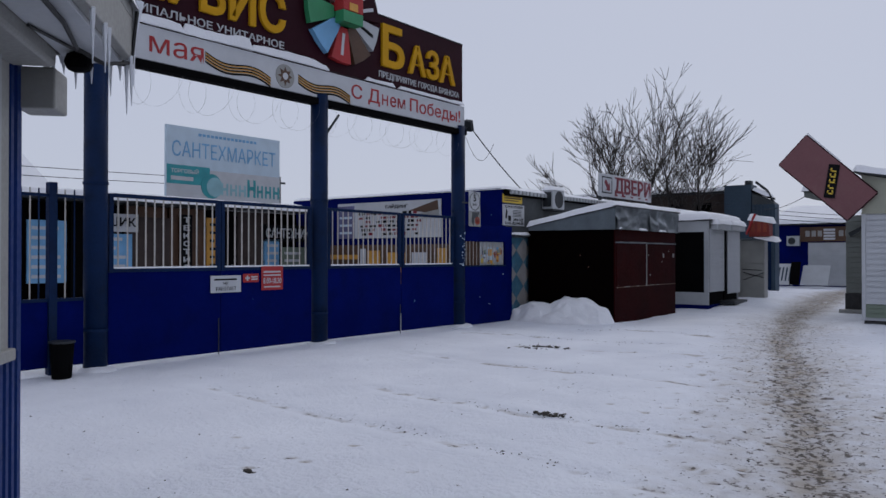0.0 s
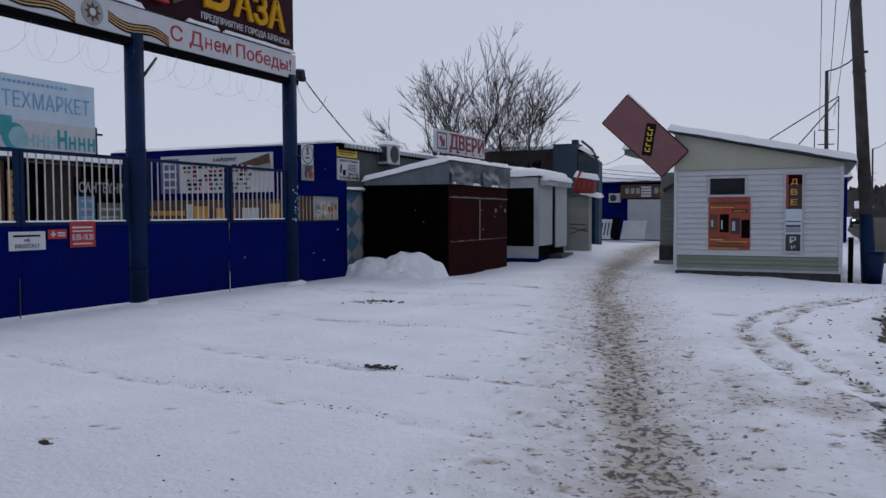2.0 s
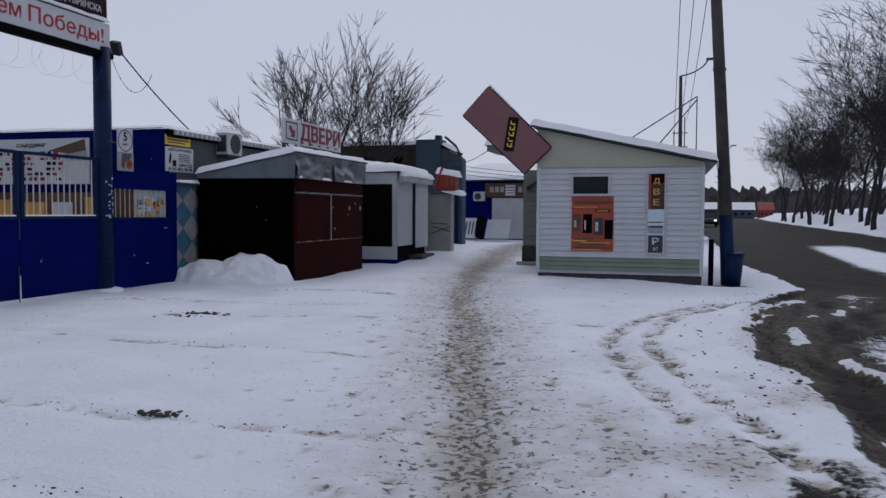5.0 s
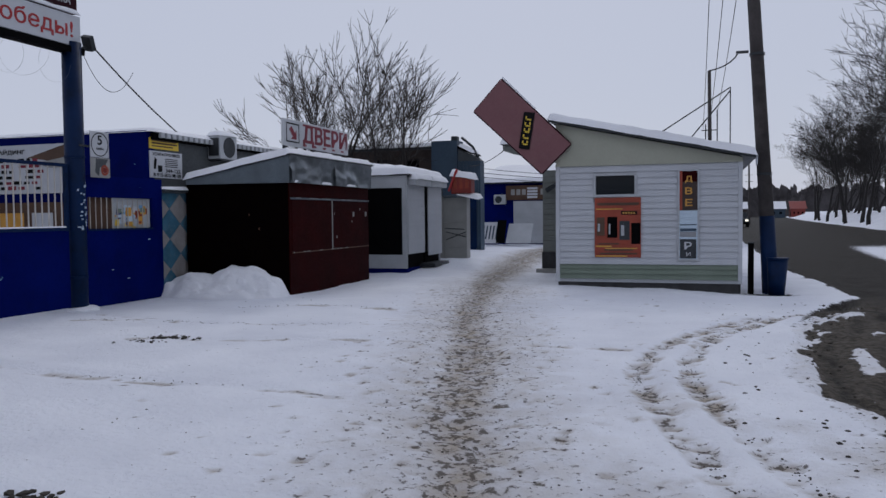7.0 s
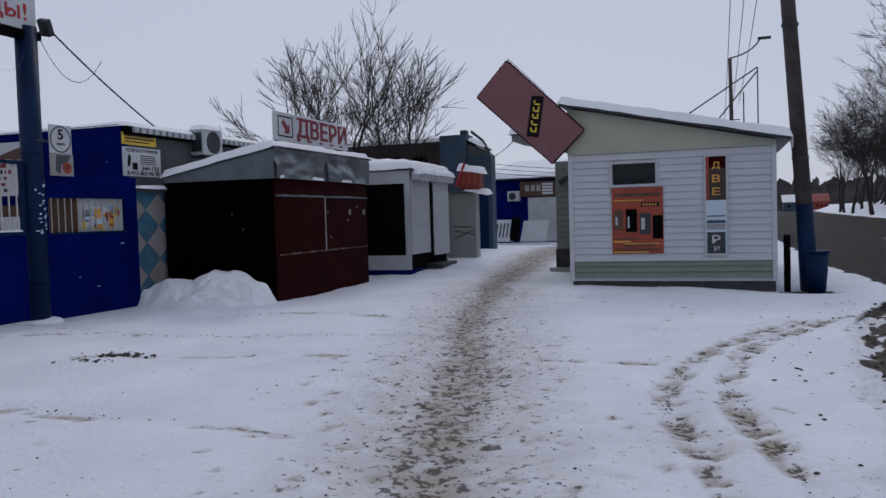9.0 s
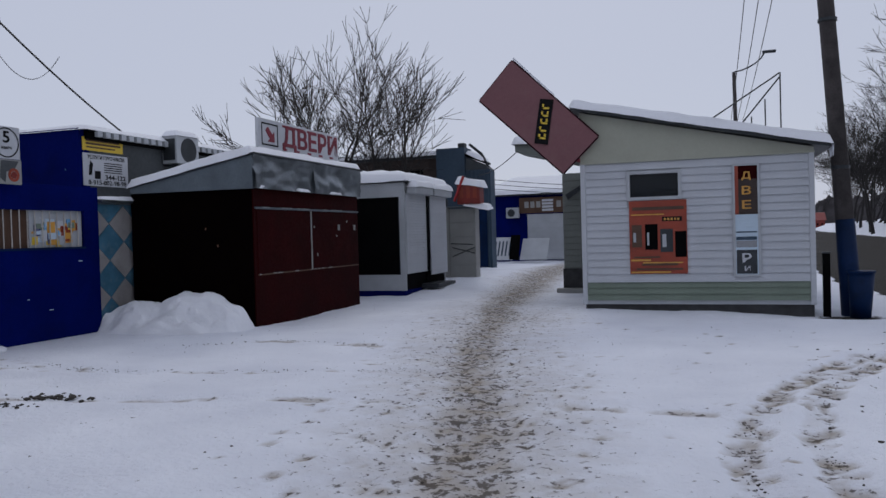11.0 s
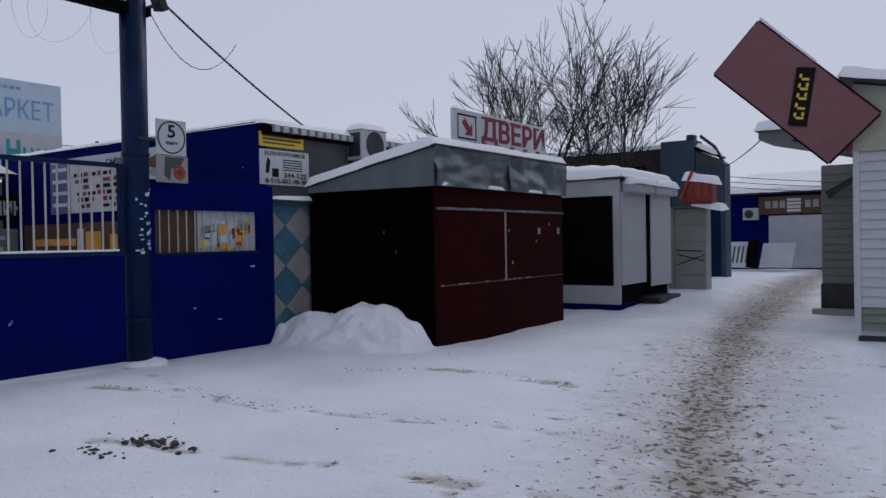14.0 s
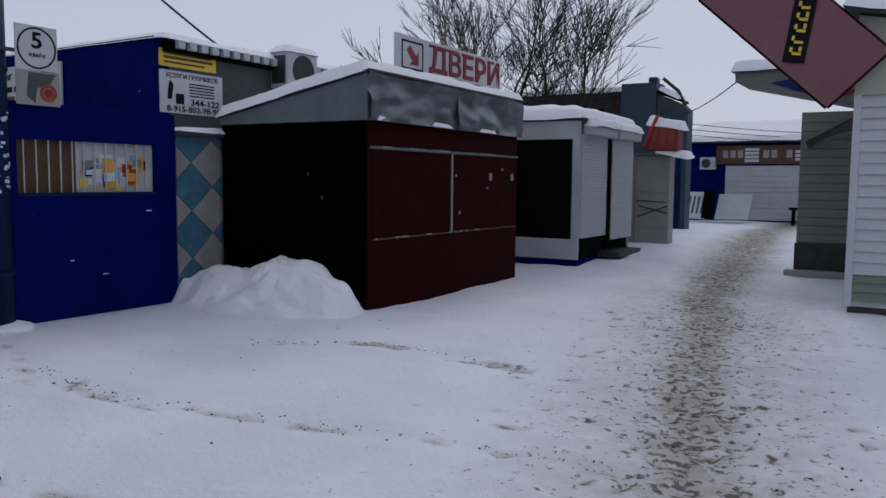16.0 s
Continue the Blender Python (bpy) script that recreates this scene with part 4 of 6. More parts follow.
    bars([(0.1, 0.05, 0.5, 0.5), (1.75, 0.1, 0.2, 0.8), (3.5, 0.2, 0.5, 0.6)], M_PAPER, c, on(SOUTH, -15.6, 14.434, 0.75))
    for z0, z1, y1, m, lab in ((2.70, 2.90, 15.40, M_YELLOW, "yellow advertising plate with black print lines"), (2.17, 2.66, 15.50, M_PAPER, "white plate advertising loaders with a phone number")):
        p = thing("advert_plate", lab, "sign", at=(-9.49, 15, z0))
        part("plate", bx(B(), -9.498, -9.48, 14.56, y1, z0, z1, 0.003), m, p)
        if m is M_YELLOW:
            bars([(0.06, 0.14, 0.7, 0.022), (0.06, 0.09, 0.72, 0.03), (0.06, 0.04, 0.6, 0.022)], M_BROWN, p, on(EAST, -9.479, 14.56, z0))
        else:
            lettering("УСЛУГИ ГРУЗЧИКОВ", 0.78, 0.06, M_INK, p, on(EAST, -9.479, 14.64, 2.575), 0.003, 0.01)
            lettering("344-122", 0.44, 0.075, M_INK, p, on(EAST, -9.479, 15.0, 2.275), 0.003, 0.02)
            lettering("8-915-802-98-98", 0.80, 0.07, M_INK, p, on(EAST, -9.479, 14.65, 2.19), 0.003, 0.015)
            bars([(0.42, 0.35 - 0.035 * i, 0.38, 0.014) for i in range(5)], M_INK, p, on(EAST, -9.479, 14.56, 2.17))
            bm = poly(B(), [(-9.478, 14.66, 2.33), (-9.478, 14.72, 2.33), (-9.478, 14.75, 2.5), (-9.478, 14.70, 2.55), (-9.478, 14.67, 2.45)], (0.003, 0, 0))
            bx(bm, -9.478, -9.475, 14.78, 14.9, 2.28, 2.40)
            part("pictogram", bm, M_INK, p)
    a = thing("air_conditioner", "white outdoor air conditioner unit capped with snow", "air conditioner", at=(-9.3, 16.75, 2.7))
    part("case", bx(B(), -9.49, -9.18, 16.35, 16.95, 2.62, 3.10, 0.02), M_OFFWHITE, a)
    part("grille", cyl(B(), (-9.19, 16.66, 2.86), (-9.17, 16.66, 2.86), 0.21, 0.21, 24), M_METAL, a)
    part("side_grille", bx(B(), -9.45, -9.22, 16.335, 16.352, 2.68, 3.04), M_METAL, a)
    part("bracket", bx(B(), -9.49, -9.2, 16.4, 17.1, 2.58, 2.615), M_METAL, a)
    snow_cap((-9.5, 16.33, 3.10), (-9.16, 16.33, 3.10), (-9.16, 16.97, 3.10), (-9.5, 16.97, 3.10), 0.10, 9, "snow on the unit", a)
    d = thing("doors_sign", "white rooftop sign with red serif-like letters and an arrow", "sign", at=(-9.05, 20, 3))
    z0, z1, y0, y1 = 3.08, 3.70, 18.65, 22.15
    part("board", bx(B(), -9.10, -9.04, y0, y1, z0, z1, 0.006), M_PAPER, d)
    lettering("ДВЕРИ", 2.48, 0.53, M_ROSE, d, on(EAST, -9.038, y0 + 0.93, z0 + 0.04), 0.012, 0.022)
    bars([(0.93 + 0.525 * k, q, 0.17, 0.045) for k in range(5) for q in (0.045, 0.525)], M_ROSE, d, on(EAST, -9.036, y0, z0), "letter_serif")
    m = on(EAST, -9.038, y0 + 0.13, z0 + 0.09)
    bars([(0, 0, 0.62, 0.03), (0, 0.42, 0.62, 0.03), (0, 0.03, 0.03, 0.39), (0.59, 0.03, 0.03, 0.39)], M_INK, d, m, "arrow_frame")
    bm = poly(B(), [(0.48, 0.08, 0), (0.48, 0.30, 0), (0.41, 0.23, 0), (0.24, 0.38, 0), (0.14, 0.30, 0), (0.31, 0.14, 0), (0.22, 0.08, 0)], (0, 0, 0.005))
    part("arrow", bm, M_ROSE, d, m=m)
    for y in (18.9, 20.4, 21.9):
        part("leg", bx(B(), -9.20, -9.11, y - 0.02, y + 0.02, 2.98, 3.6), M_METAL, d)


build_panel()
build_blue_building()


# ---- kiosks ----
def build_maroon_kiosk():
    x0, x1, y0, y1 = -9.2, -7.03, 15.22, 18.82
    t = thing("maroon_kiosk", "closed maroon sheet metal kiosk with a grey fascia", "kiosk", at=(-8, 17, 0))
    # side and back coloured far darker than the maroon front
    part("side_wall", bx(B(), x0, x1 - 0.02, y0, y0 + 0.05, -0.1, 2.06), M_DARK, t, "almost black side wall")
    part("front_wall", bx(B(), x1 - 0.05, x1, y0 + 0.02, y1, -0.1, 2.06, 0.004), M_MAROON, t)
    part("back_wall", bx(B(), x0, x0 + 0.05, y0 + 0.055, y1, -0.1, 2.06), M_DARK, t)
    part("far_wall", bx(B(), x0 + 0.055, x1 - 0.055, y1 - 0.05, y1, -0.1, 2.06), M_MAROON, t)
    # raised seams and the shutter outline
    bm = B()
    bx(bm, x1, x1 + 0.02, y0 + 0.05, y1, 1.745, 1.775)
    part("shutter_rail", bm, M_FASCIA, t, "pale-worn rail over the hatch")
    bm = B()
    bx(bm, x1 + 0.001, x1 + 0.014, 16.96, 16.99, 0.78, 1.74)
    part("hatch_seam", bm, M_BEIGE, t, "worn pale seam")
    part("hatch_rail", bx(B(), x1, x1 + 0.012, y0 + 0.1, y1 - 0.02, 0.755, 0.775), M_BROWN, t)
    for y, w in ((15.32, 1.62), (17.0, 1.76)):
        part("hatch_panel", bx(B(), x1, x1 + 0.008, y, y + w, 0.79, 1.72), M_MAROON, t)
    r = random.Random(2)
    bm = B()
    for i in range(26):
        y, z = (15.35 + 0.13 * i, r.choice((0.765, 1.765))) if i < 22 else (r.uniform(15.4, 18.7), r.uniform(0.3, 1.7))
        bx(bm, x1 + 0.002, x1 + 0.024, y, y + (r.uniform(0.02, 0.12) if i < 22 else 0.015), z, z + (0.014 if i < 22 else r.uniform(0.02, 0.05)))
    for y in (17.95, 18.6):
        bx(bm, x1 + 0.009, x1 + 0.03, y, y + 0.05, 1.42, 1.52)
    tagged(part("paint_chip", bm, M_BEIGE, t), kind="stuff")
    bm = B()
    for i in range(2):
        x, z = r.uniform(-8.6, -7.3), r.uniform(0.9, 1.5)
        bx(bm, x, x + 0.025, y0 - 0.004, y0 + 0.001, z, z + 0.04)
    part("side_chip", bm, M_BROWN, t)
    # fascia and roof that falls to the back
    bm = poly(B(), [(x1 + 0.05, y0 - 0.06, 2.04), (x1 + 0.05, y0 - 0.06, 2.53), (x0 + 0.04, y0 - 0.06, 2.13), (x0 + 0.04, y0 - 0.06, 2.05)], (0, 0.06, 0))
    part("side_fascia", bm, M_FASCIA, t)
    for k in range(2):
        a, b = y0 - 0.06 + k * 1.85, min(y0 - 0.06 + k * 1.85 + 1.84, y1 + 0.06)
        n = 34
        bm = B()
        u, v = np.meshgrid(np.linspace(0, 1, n), np.linspace(0, 1, 14))
        px = x1 + 0.075 + 0.13 * (fbm(u * 3, v * 2, 1.3, 3, 40 + k) - 0.5)
        P = np.stack((px, a + (b - a) * u, 2.04 + 0.50 * v), -1)
        me = grid_mesh("fascia_sheet", P, M_ZINC)
        ob = new("fascia_sheet", me)
        ob.parent = t
        ob.matrix_parent_inverse = t.matrix_world.inverted()
        tagged(ob, "dented shiny grey sheet")
    part("fascia_core", bx(B(), x1 - 0.03, x1 + 0.02, y0, y1 + 0.05, 2.05, 2.53), M_FASCIA, t)
    bm = poly(B(), [(x1 + 0.10, y0 - 0.09, 2.54), (x1 + 0.10, y0 - 0.09, 2.565), (x0 + 0.02, y0 - 0.09, 2.155), (x0 + 0.02, y0 - 0.09, 2.13)], (0, y1 - y0 + 0.18, 0))
    part("roof", bm, M_METAL, t)
    snow_cap((x0, y0 - 0.11, 2.15), (x1 + 0.06, y0 - 0.11, 2.56), (x1 + 0.06, y1 + 0.1, 2.56), (x0, y1 + 0.1, 2.15), 0.12, 11, "snow on the roof", t, 0.3, 0.08)
    for i in range(3):
        y = y0 + 0.05 + i * 1.15
        snow_cap((x1 + 0.04, y, 2.07), (x1 + 0.10, y, 2.05), (x1 + 0.10, y + 0.42, 2.05), (x1 + 0.04, y + 0.42, 2.07), 0.035, 50 + i, "snow caught on the fascia", t, 0.6, 0.05)


def shutter(t, y0, y1, z0, z1, x, m, pitch=0.085):
    z = z0
    while z < z1 - 0.01:
        part("shutter_slat", bx(B(), x - 0.015, x + 0.012, y0, y1, z, min(z + pitch - 0.002, z1), 0.003), m, t)
        z += pitch


def build_white_kiosk():
    x0, x1, y0, y1 = -9.1, -6.83, 20.72, 23.36
    t = thing("white_kiosk", "white panel kiosk with roller shutters and a dark opening", "kiosk", at=(-8, 22, 0))
    bm = B()
    bx(bm, x0, x1, y0, y0 + 0.05, 0.12, 0.46)
    bx(bm, x0, x1, y0, y0 + 0.05, 2.12, 2.42)
    bx(bm, x1 - 0.12, x1, y0, y0 + 0.05, 0.46, 2.12)
    bx(bm, x0, x0 + 0.1, y0, y0 + 0.05, 0.46, 2.12)
    part("side_wall", bm, M_OFFWHITE, t)
    part("dark_board", bx(B(), x0 + 0.1, x1 - 0.12, y0 + 0.02, y0 + 0.04, 0.46, 2.12), M_BLACK, t, "black board filling the side opening")
    part("dark_frame", bx(B(), x1 - 0.135, x1 - 0.115, y0 - 0.004, y0 + 0.02, 0.46, 2.12), M_METAL, t)
    part("back_wall", bx(B(), x0, x0 + 0.05, y0 + 0.055, y1, 0.1, 2.4), M_OFFWHITE, t)
    part("far_wall", bx(B(), x0 + 0.055, x1, y1 - 0.05, y1, 0.1, 2.4), M_OFFWHITE, t)
    part("front_frame", bx(B(), x1 - 0.10, x1 - 0.02, y0 + 0.055, y0 + 0.12, 0.12, 2.42), M_OFFWHITE, t)
    part("middle_frame", bx(B(), x1 - 0.10, x1 + 0.005, 22.06, 22.16, 0.12, 2.42), M_BLACK, t)
    part("header", bx(B(), x1 - 0.12, x1 - 0.01, y0 + 0.2, y1 - 0.055, 2.2, 2.42), M_OFFWHITE, t)
    part("base", bx(B(), x0 + 0.02, x1 - 0.02, y0 + 0.03, y1 - 0.06, -0.1, 0.118), M_BLUE, t)
    part("lower_panel", bx(B(), x1 - 0.08, x1 - 0.03, y0 + 0.2, y1 - 0.055, 0.12, 0.46), M_BLACK, t)
    part("step", bx(B(), x1 - 0.02, x1 + 0.4, 21.7, 22.9, 0.1, 0.2, 0.01), M_METAL, t)
    shutter(t, y0 + 0.12, 22.05, 0.47, 2.19, x1 - 0.005, M_WHITE, 0.06)
    shutter(t, 22.17, y1 - 0.06, 0.38, 2.19, x1 + 0.06, M_WHITE, 0.06)
    for a, b in ((y0 + 0.15, 22.0), (22.1, y1)):
        part("shutter_box", bx(B(), x1 + 0.0, x1 + 0.22, a, b, 2.18, 2.36, 0.03), M_OFFWHITE, t)
        snow_cap((x1 + 0.0, a - 0.03, 2.36), (x1 + 0.25, a - 0.03, 2.35), (x1 + 0.25, b + 0.03, 2.35), (x1 + 0.0, b + 0.03, 2.36), 0.13, int(a * 3), "snow on the shutter box", t)
    part("roof_edge", bx(B(), x0 - 0.05, x1 + 0.06, y0 - 0.04, y1 + 0.05, 2.425, 2.48), M_METAL, t)
    snow_cap((x0 - 0.08, y0 - 0.07, 2.48), (x1 + 0.09, y0 - 0.07, 2.48), (x1 + 0.09, y1 + 0.08, 2.48), (x0 - 0.08, y1 + 0.08, 2.48), 0.24, 14, "thick snow on the roof", t, 0.25, 0.5)


def build_grey_kiosk():
    x0, x1, y0, y1 = -7.02, -6.33, 24.3, 24.62
    t = thing("grey_kiosk", "small grey panel kiosk with a red sign box on top", "kiosk", at=(-7, 25, 0))
    for i in range(5):
        z0 = 0.15 + i * 0.36
        part("wall_panel", bx(B(), x0, x1, y0, y0 + 0.04, z0, z0 + 0.352, 0.004), M_PORCH if i < 0 else M_BEIGE, t)
    part("corner_post", bx(B(), x0 - 0.12, x0 - 0.005, y0 - 0.02, y0 + 0.1, 0.1, 2.0), M_BEIGE, t)
    part("front_wall", bx(B(), x1 - 0.04, x1, y0 + 0.045, y1, 0.1, 1.95), M_BEIGE, t)
    part("back_wall", bx(B(), x0 - 0.1, x1, y1 + 0.005, y1 + 0.05, 0.1, 1.95), M_BEIGE, t)
    part("dark_gap", bx(B(), x0 - 0.9, x0 - 0.13, y0 + 0.3, y0 + 0.34, 0.1, 2.2), M_METAL, t)
    bm = B()
    for a, b, c, d in ((-6.95, 0.95, -6.35, 0.80), (-6.95, 0.72, -6.35, 0.95), (-6.98, 1.05, -6.4, 1.02)):
        tube(bm, [(a, y0 - 0.008, b), (c, y0 - 0.008, d)], 0.012, 4)
    part("scrawl", bm, M_METAL, t, "dark painted scrawl")
    part("roof", bx(B(), x0 - 0.10, x1 + 0.25, y0 - 0.12, y1, 1.97, 2.0), M_ZINC, t)
    snow_cap((x0 + 0.45, y0 - 0.25, 2.02), (x1 + 0.42, y0 - 0.25, 1.88), (x1 + 0.42, y0 + 0.3, 1.93), (x0 + 0.45, y0 + 0.3, 2.05), 0.10, 16, "snow on the awning", t, 0.5)
    s = thing("red_sign_box", "broken red sign box with faded letters and snow on top", "sign", at=(-6.5, 24.2, 2.3))
    part("box", bx(B(), -6.72, -6.12, 24.05, 24.45, 2.04, 2.56, 0.03), M_REDBOX, s)
    bars([(0.2, 0.14, 0.10, 0.3), (0.38, 0.14, 0.09, 0.3), (0.55, 0.14, 0.10, 0.3)], M_ORANGE, s, on(SOUTH, -6.84, 24.046, 2.05))
    bm = B()
    tube(bm, [(-6.78, 24.03, 2.12), (-6.52, 24.02, 2.74)], 0.035, 6)
    part("broken_strip", bm, M_RED, s)
    snow_cap((-6.75, 24.0, 2.57), (-6.02, 24.0, 2.46), (-6.02, 24.5, 2.46), (-6.75, 24.5, 2.57), 0.16, 17, "snow on the box", s, 0.5)


build_maroon_kiosk()
build_white_kiosk()
build_grey_kiosk()


# ---- pavilion with the tilted board ----
PY, PX0, PX1 = 17.93, -2.65, 0.77


def build_pavilion():
    t = thing("pavilion", "white siding pavilion with a green base and snowy sloping roof", "shop pavilion", at=(-1, 20, 0))
    back = 23.4
    part("plinth", bx(B(), PX0 + 0.03, PX1 - 0.02, PY + 0.06, back, -0.1, 0.14), M_LINO, t, "rough dark plinth")
    wx0, wx1, wz0, wz1 = -1.90, -1.13, 1.77, 2.17
    bm = B()
    bx(bm, PX0, wx0, PY + 0.03, PY + 0.15, 0.1, 2.36)
    bx(bm, wx1, PX1, PY + 0.03, PY + 0.15, 0.1, 2.36)
    bx(bm, wx0, wx1, PY + 0.03, PY + 0.15, 0.1, wz0)
    bx(bm, wx0, wx1, PY + 0.03, PY + 0.15, wz1, 2.36)
    part("front_wall", bm, M_OFFWHITE, t)
    part("east_wall", bx(B(), PX1 - 0.12, PX1, PY + 0.155, back, 0.1, 2.36), M_WHITE, t)
    part("west_wall", bx(B(), PX0, PX0 + 0.12, PY + 0.155, back, 0.1, 2.36), M_PORCH, t)
    part("rear_wall", bx(B(), PX0 + 0.125, PX1 - 0.125, back - 0.12, back, 0.1, 2.36), M_WHITE, t)

    def plank(z, h, a, b, m):
        bm = poly(B(), [(a, PY + 0.03, z), (a, PY + 0.002, z), (a, PY + 0.006, z + 0.02), (a, PY + 0.024, z + h), (a, PY + 0.03, z + h)], (b - a, 0, 0))
        part("siding_plank", bm, m, t)
    z = 0.165
    while z < 0.45:
        plank(z, 0.10, PX0 + 0.07, PX1 - 0.07, M_GREEN)
        z += 0.10
    while z < 2.30:
        h = min(0.117, 2.345 - z)
        if z + h > wz0 - 0.03 and z < wz1 + 0.03:
            plank(z, h, PX0 + 0.07, wx0 - 0.03, M_WHITE)
            plank(z, h, wx1 + 0.03, PX1 - 0.07, M_WHITE)
        else:
            plank(z, h, PX0 + 0.07, PX1 - 0.07, M_WHITE)
        z += 0.117
    for x in (PX0, PX1):
        s = 1 if x == PX0 else -1
        part("corner_trim", bx(B(), x - 0.005 * s, x + 0.07 * s, PY - 0.008, PY + 0.06, 0.10, 2.35, 0.006), M_WHITE, t)
    part("base_trim", bx(B(), PX0 + 0.07, PX1 - 0.07, PY - 0.006, PY + 0.001, 0.45, 0.475), M_WHITE, t)
    part("top_trim", bx(B(), PX0 - 0.01, PX1 + 0.01, PY - 0.012, PY + 0.03, 2.345, 2.375), M_CREAM, t)
    # cream gable
    part("gable", poly(B(), [(PX0, PY + 0.0, 2.376), (PX1, PY + 0.0, 2.376), (PX1, PY + 0.0, 2.43), (PX0, PY + 0.0, 3.18)], (0, 0.12, 0)), M_CREAM, t)
    part("gable_back", poly(B(), [(PX0, back - 0.12, 2.376), (PX1, back - 0.12, 2.376), (PX1, back - 0.12, 2.43), (PX0, back - 0.12, 3.18)], (0, 0.12, 0)), M_CREAM, t)
    part("gable_side", bx(B(), PX0, PX0 + 0.1, PY + 0.125, back - 0.125, 2.376, 3.15), M_CREAM, t)
    bm = poly(B(), [(PX0 - 0.12, PY - 0.16, 3.22), (PX1 + 0.22, PY - 0.16, 2.40), (PX1 + 0.22, PY - 0.16, 2.46), (PX0 - 0.12, PY - 0.16, 3.28)], (0, back - PY + 0.3, 0))
    part("roof", bm, M_METAL, t)
    snow_cap((PX0 - 0.14, PY - 0.2, 3.27), (PX1 + 0.26, PY - 0.2, 2.45), (PX1 + 0.26, back + 0.2, 2.45), (PX0 - 0.14, back + 0.2, 3.27), 0.13, 21, "snow on the roof", t, 0.25, 0.1)
    bm = B()
    r = random.Random(6)
    for i in range(12):
        cyl(bm, (PX1 + 0.24, PY - 0.15 + i * 0.03, 2.42), (PX1 + 0.24, PY - 0.15 + i * 0.03, 2.40 - r.uniform(0.03, 0.16)), 0.012, 0.002, 5)
    part("icicle", bm, M_ICE, t)
    part("gable_bolt", cyl(B(), (-1.62, PY - 0.04, 3.02), (-1.62, PY + 0.01, 3.02), 0.03, 0.03, 10), M_METAL, t)
    w = part("window", bx(B(), wx0, wx1, PY + 0.07, PY + 0.078, wz0, wz1), M_GLASS, t, "dark narrow window")
    bm = B()
    for a, b, c, d in ((wx0 - 0.03, wx1 + 0.03, wz0 - 0.03, wz0 + 0.02), (wx0 - 0.03, wx1 + 0.03, wz1 - 0.02, wz1 + 0.03), (wx0 - 0.03, wx0 + 0.02, wz0 + 0.02, wz1 - 0.02), (wx1 - 0.02, wx1 + 0.03, wz0 + 0.02, wz1 - 0.02)):
        bx(bm, a, b, PY - 0.015, PY + 0.07, c, d)
    part("window_frame", bm, M_OFFWHITE, t)
    part("window_dark", bx(B(), wx0, wx1, PY + 0.16, PY + 0.17, wz0, wz1), M_BLACK, t, "dark interior behind the pane")
    # set-back porch on the west side
    part("porch_wall", bx(B(), -3.62, PX0 - 0.005, 21.7, 21.85, 0.5, 2.5), M_PORCH, t)
    for i in range(15):
        part("porch_plank", bx(B(), -3.62, PX0 - 0.008, 21.682, 21.70, 0.52 + i * 0.13, 0.52 + i * 0.13 + 0.12, 0.004), M_PORCH, t)
    part("porch_base", bx(B(), -3.64, PX0 - 0.005, 21.66, 21.86, 0.0, 0.5), M_LINO, t)
    part("porch_side", bx(B(), -3.62, -3.5, 21.855, back, 0.0, 2.5), M_PORCH, t)
    part("porch_step", bx(B(), -3.75, PX0 - 0.01, 21.45, 21.65, -0.05, 0.10, 0.01), M_BEIGE, t)
    part("porch_arch", poly(B(), [(-3.55, 21.6, 2.05), (-2.66, 21.2, 2.5), (-2.66, 21.2, 2.25), (-3.2, 21.45, 2.12), (-3.5, 21.6, 1.95)], (0, 0.05, 0)), M_METAL, t, "dark curved awning rib")
    # canopy with coloured soffit stripes
    part("canopy", poly(B(), [(-4.62, 21.7, 3.02), (PX0 - 0.01, 21.7, 2.55), (PX0 - 0.01, 21.7, 3.2), (-4.62, 21.7, 3.17)], (0, 1.2, 0)), M_PORCH, t)
    for k, mm in enumerate((M_CORR, M_ROSE)):
        part("canopy_stripe", poly(B(), [(-4.1 + 0.42 * k, 21.69, 2.97 - 0.10 * k), (-3.55 + 0.42 * k, 21.69, 3.06 - 0.10 * k), (-3.3 + 0.42 * k, 21.69, 2.86 - 0.10 * k), (-3.62 + 0.42 * k, 21.69, 2.80 - 0.10 * k)], (0, -0.01, 0)), mm, t)
    snow_cap((-4.68, 21.6, 3.18), (PX0 - 0.15, 21.6, 3.21), (PX0 - 0.15, 22.9, 3.21), (-4.68, 22.9, 3.18), 0.15, 23, "snow on the canopy", t)
    # poster and strip sign
    p = thing("door_poster", "orange-red poster showing dark entrance doors", "poster", at=(-1.45, PY, 1.1))
    part("sheet", bx(B(), -1.90, -1.03, PY - 0.016, PY - 0.004, 0.58, 1.73, 0.002), M_ORANGE, p)
    m = on(SOUTH, -1.90, PY - 0.017, 0.58)
    for x, y, w, h, mm in ((0.04, 0.42, 0.15, 0.35, M_BROWN), (0.24, 0.38, 0.19, 0.40, M_BLACK), (0.47, 0.34, 0.19, 0.36, M_METAL), (0.69, 0.26, 0.17, 0.40, M_BLACK)):
        d = part("door_picture", bx(B(), x, x + w, y, y + h, 0, 0.004), mm, p, m=m)
    bars([(0.27, 0.45, 0.03, 0.2), (0.50, 0.42, 0.06, 0.2), (0.06, 0.5, 0.04, 0.15)], M_OFFWHITE, p, m @ Matrix.Translation((0, 0, 0.004)))
    bars([(0.05, 1.0, 0.78, 0.05), (0.06, 0.25, 0.4, 0.025), (0.18, 0.13, 0.55, 0.035), (0.1, 0.06, 0.7, 0.03)], M_BROWN, p, m)
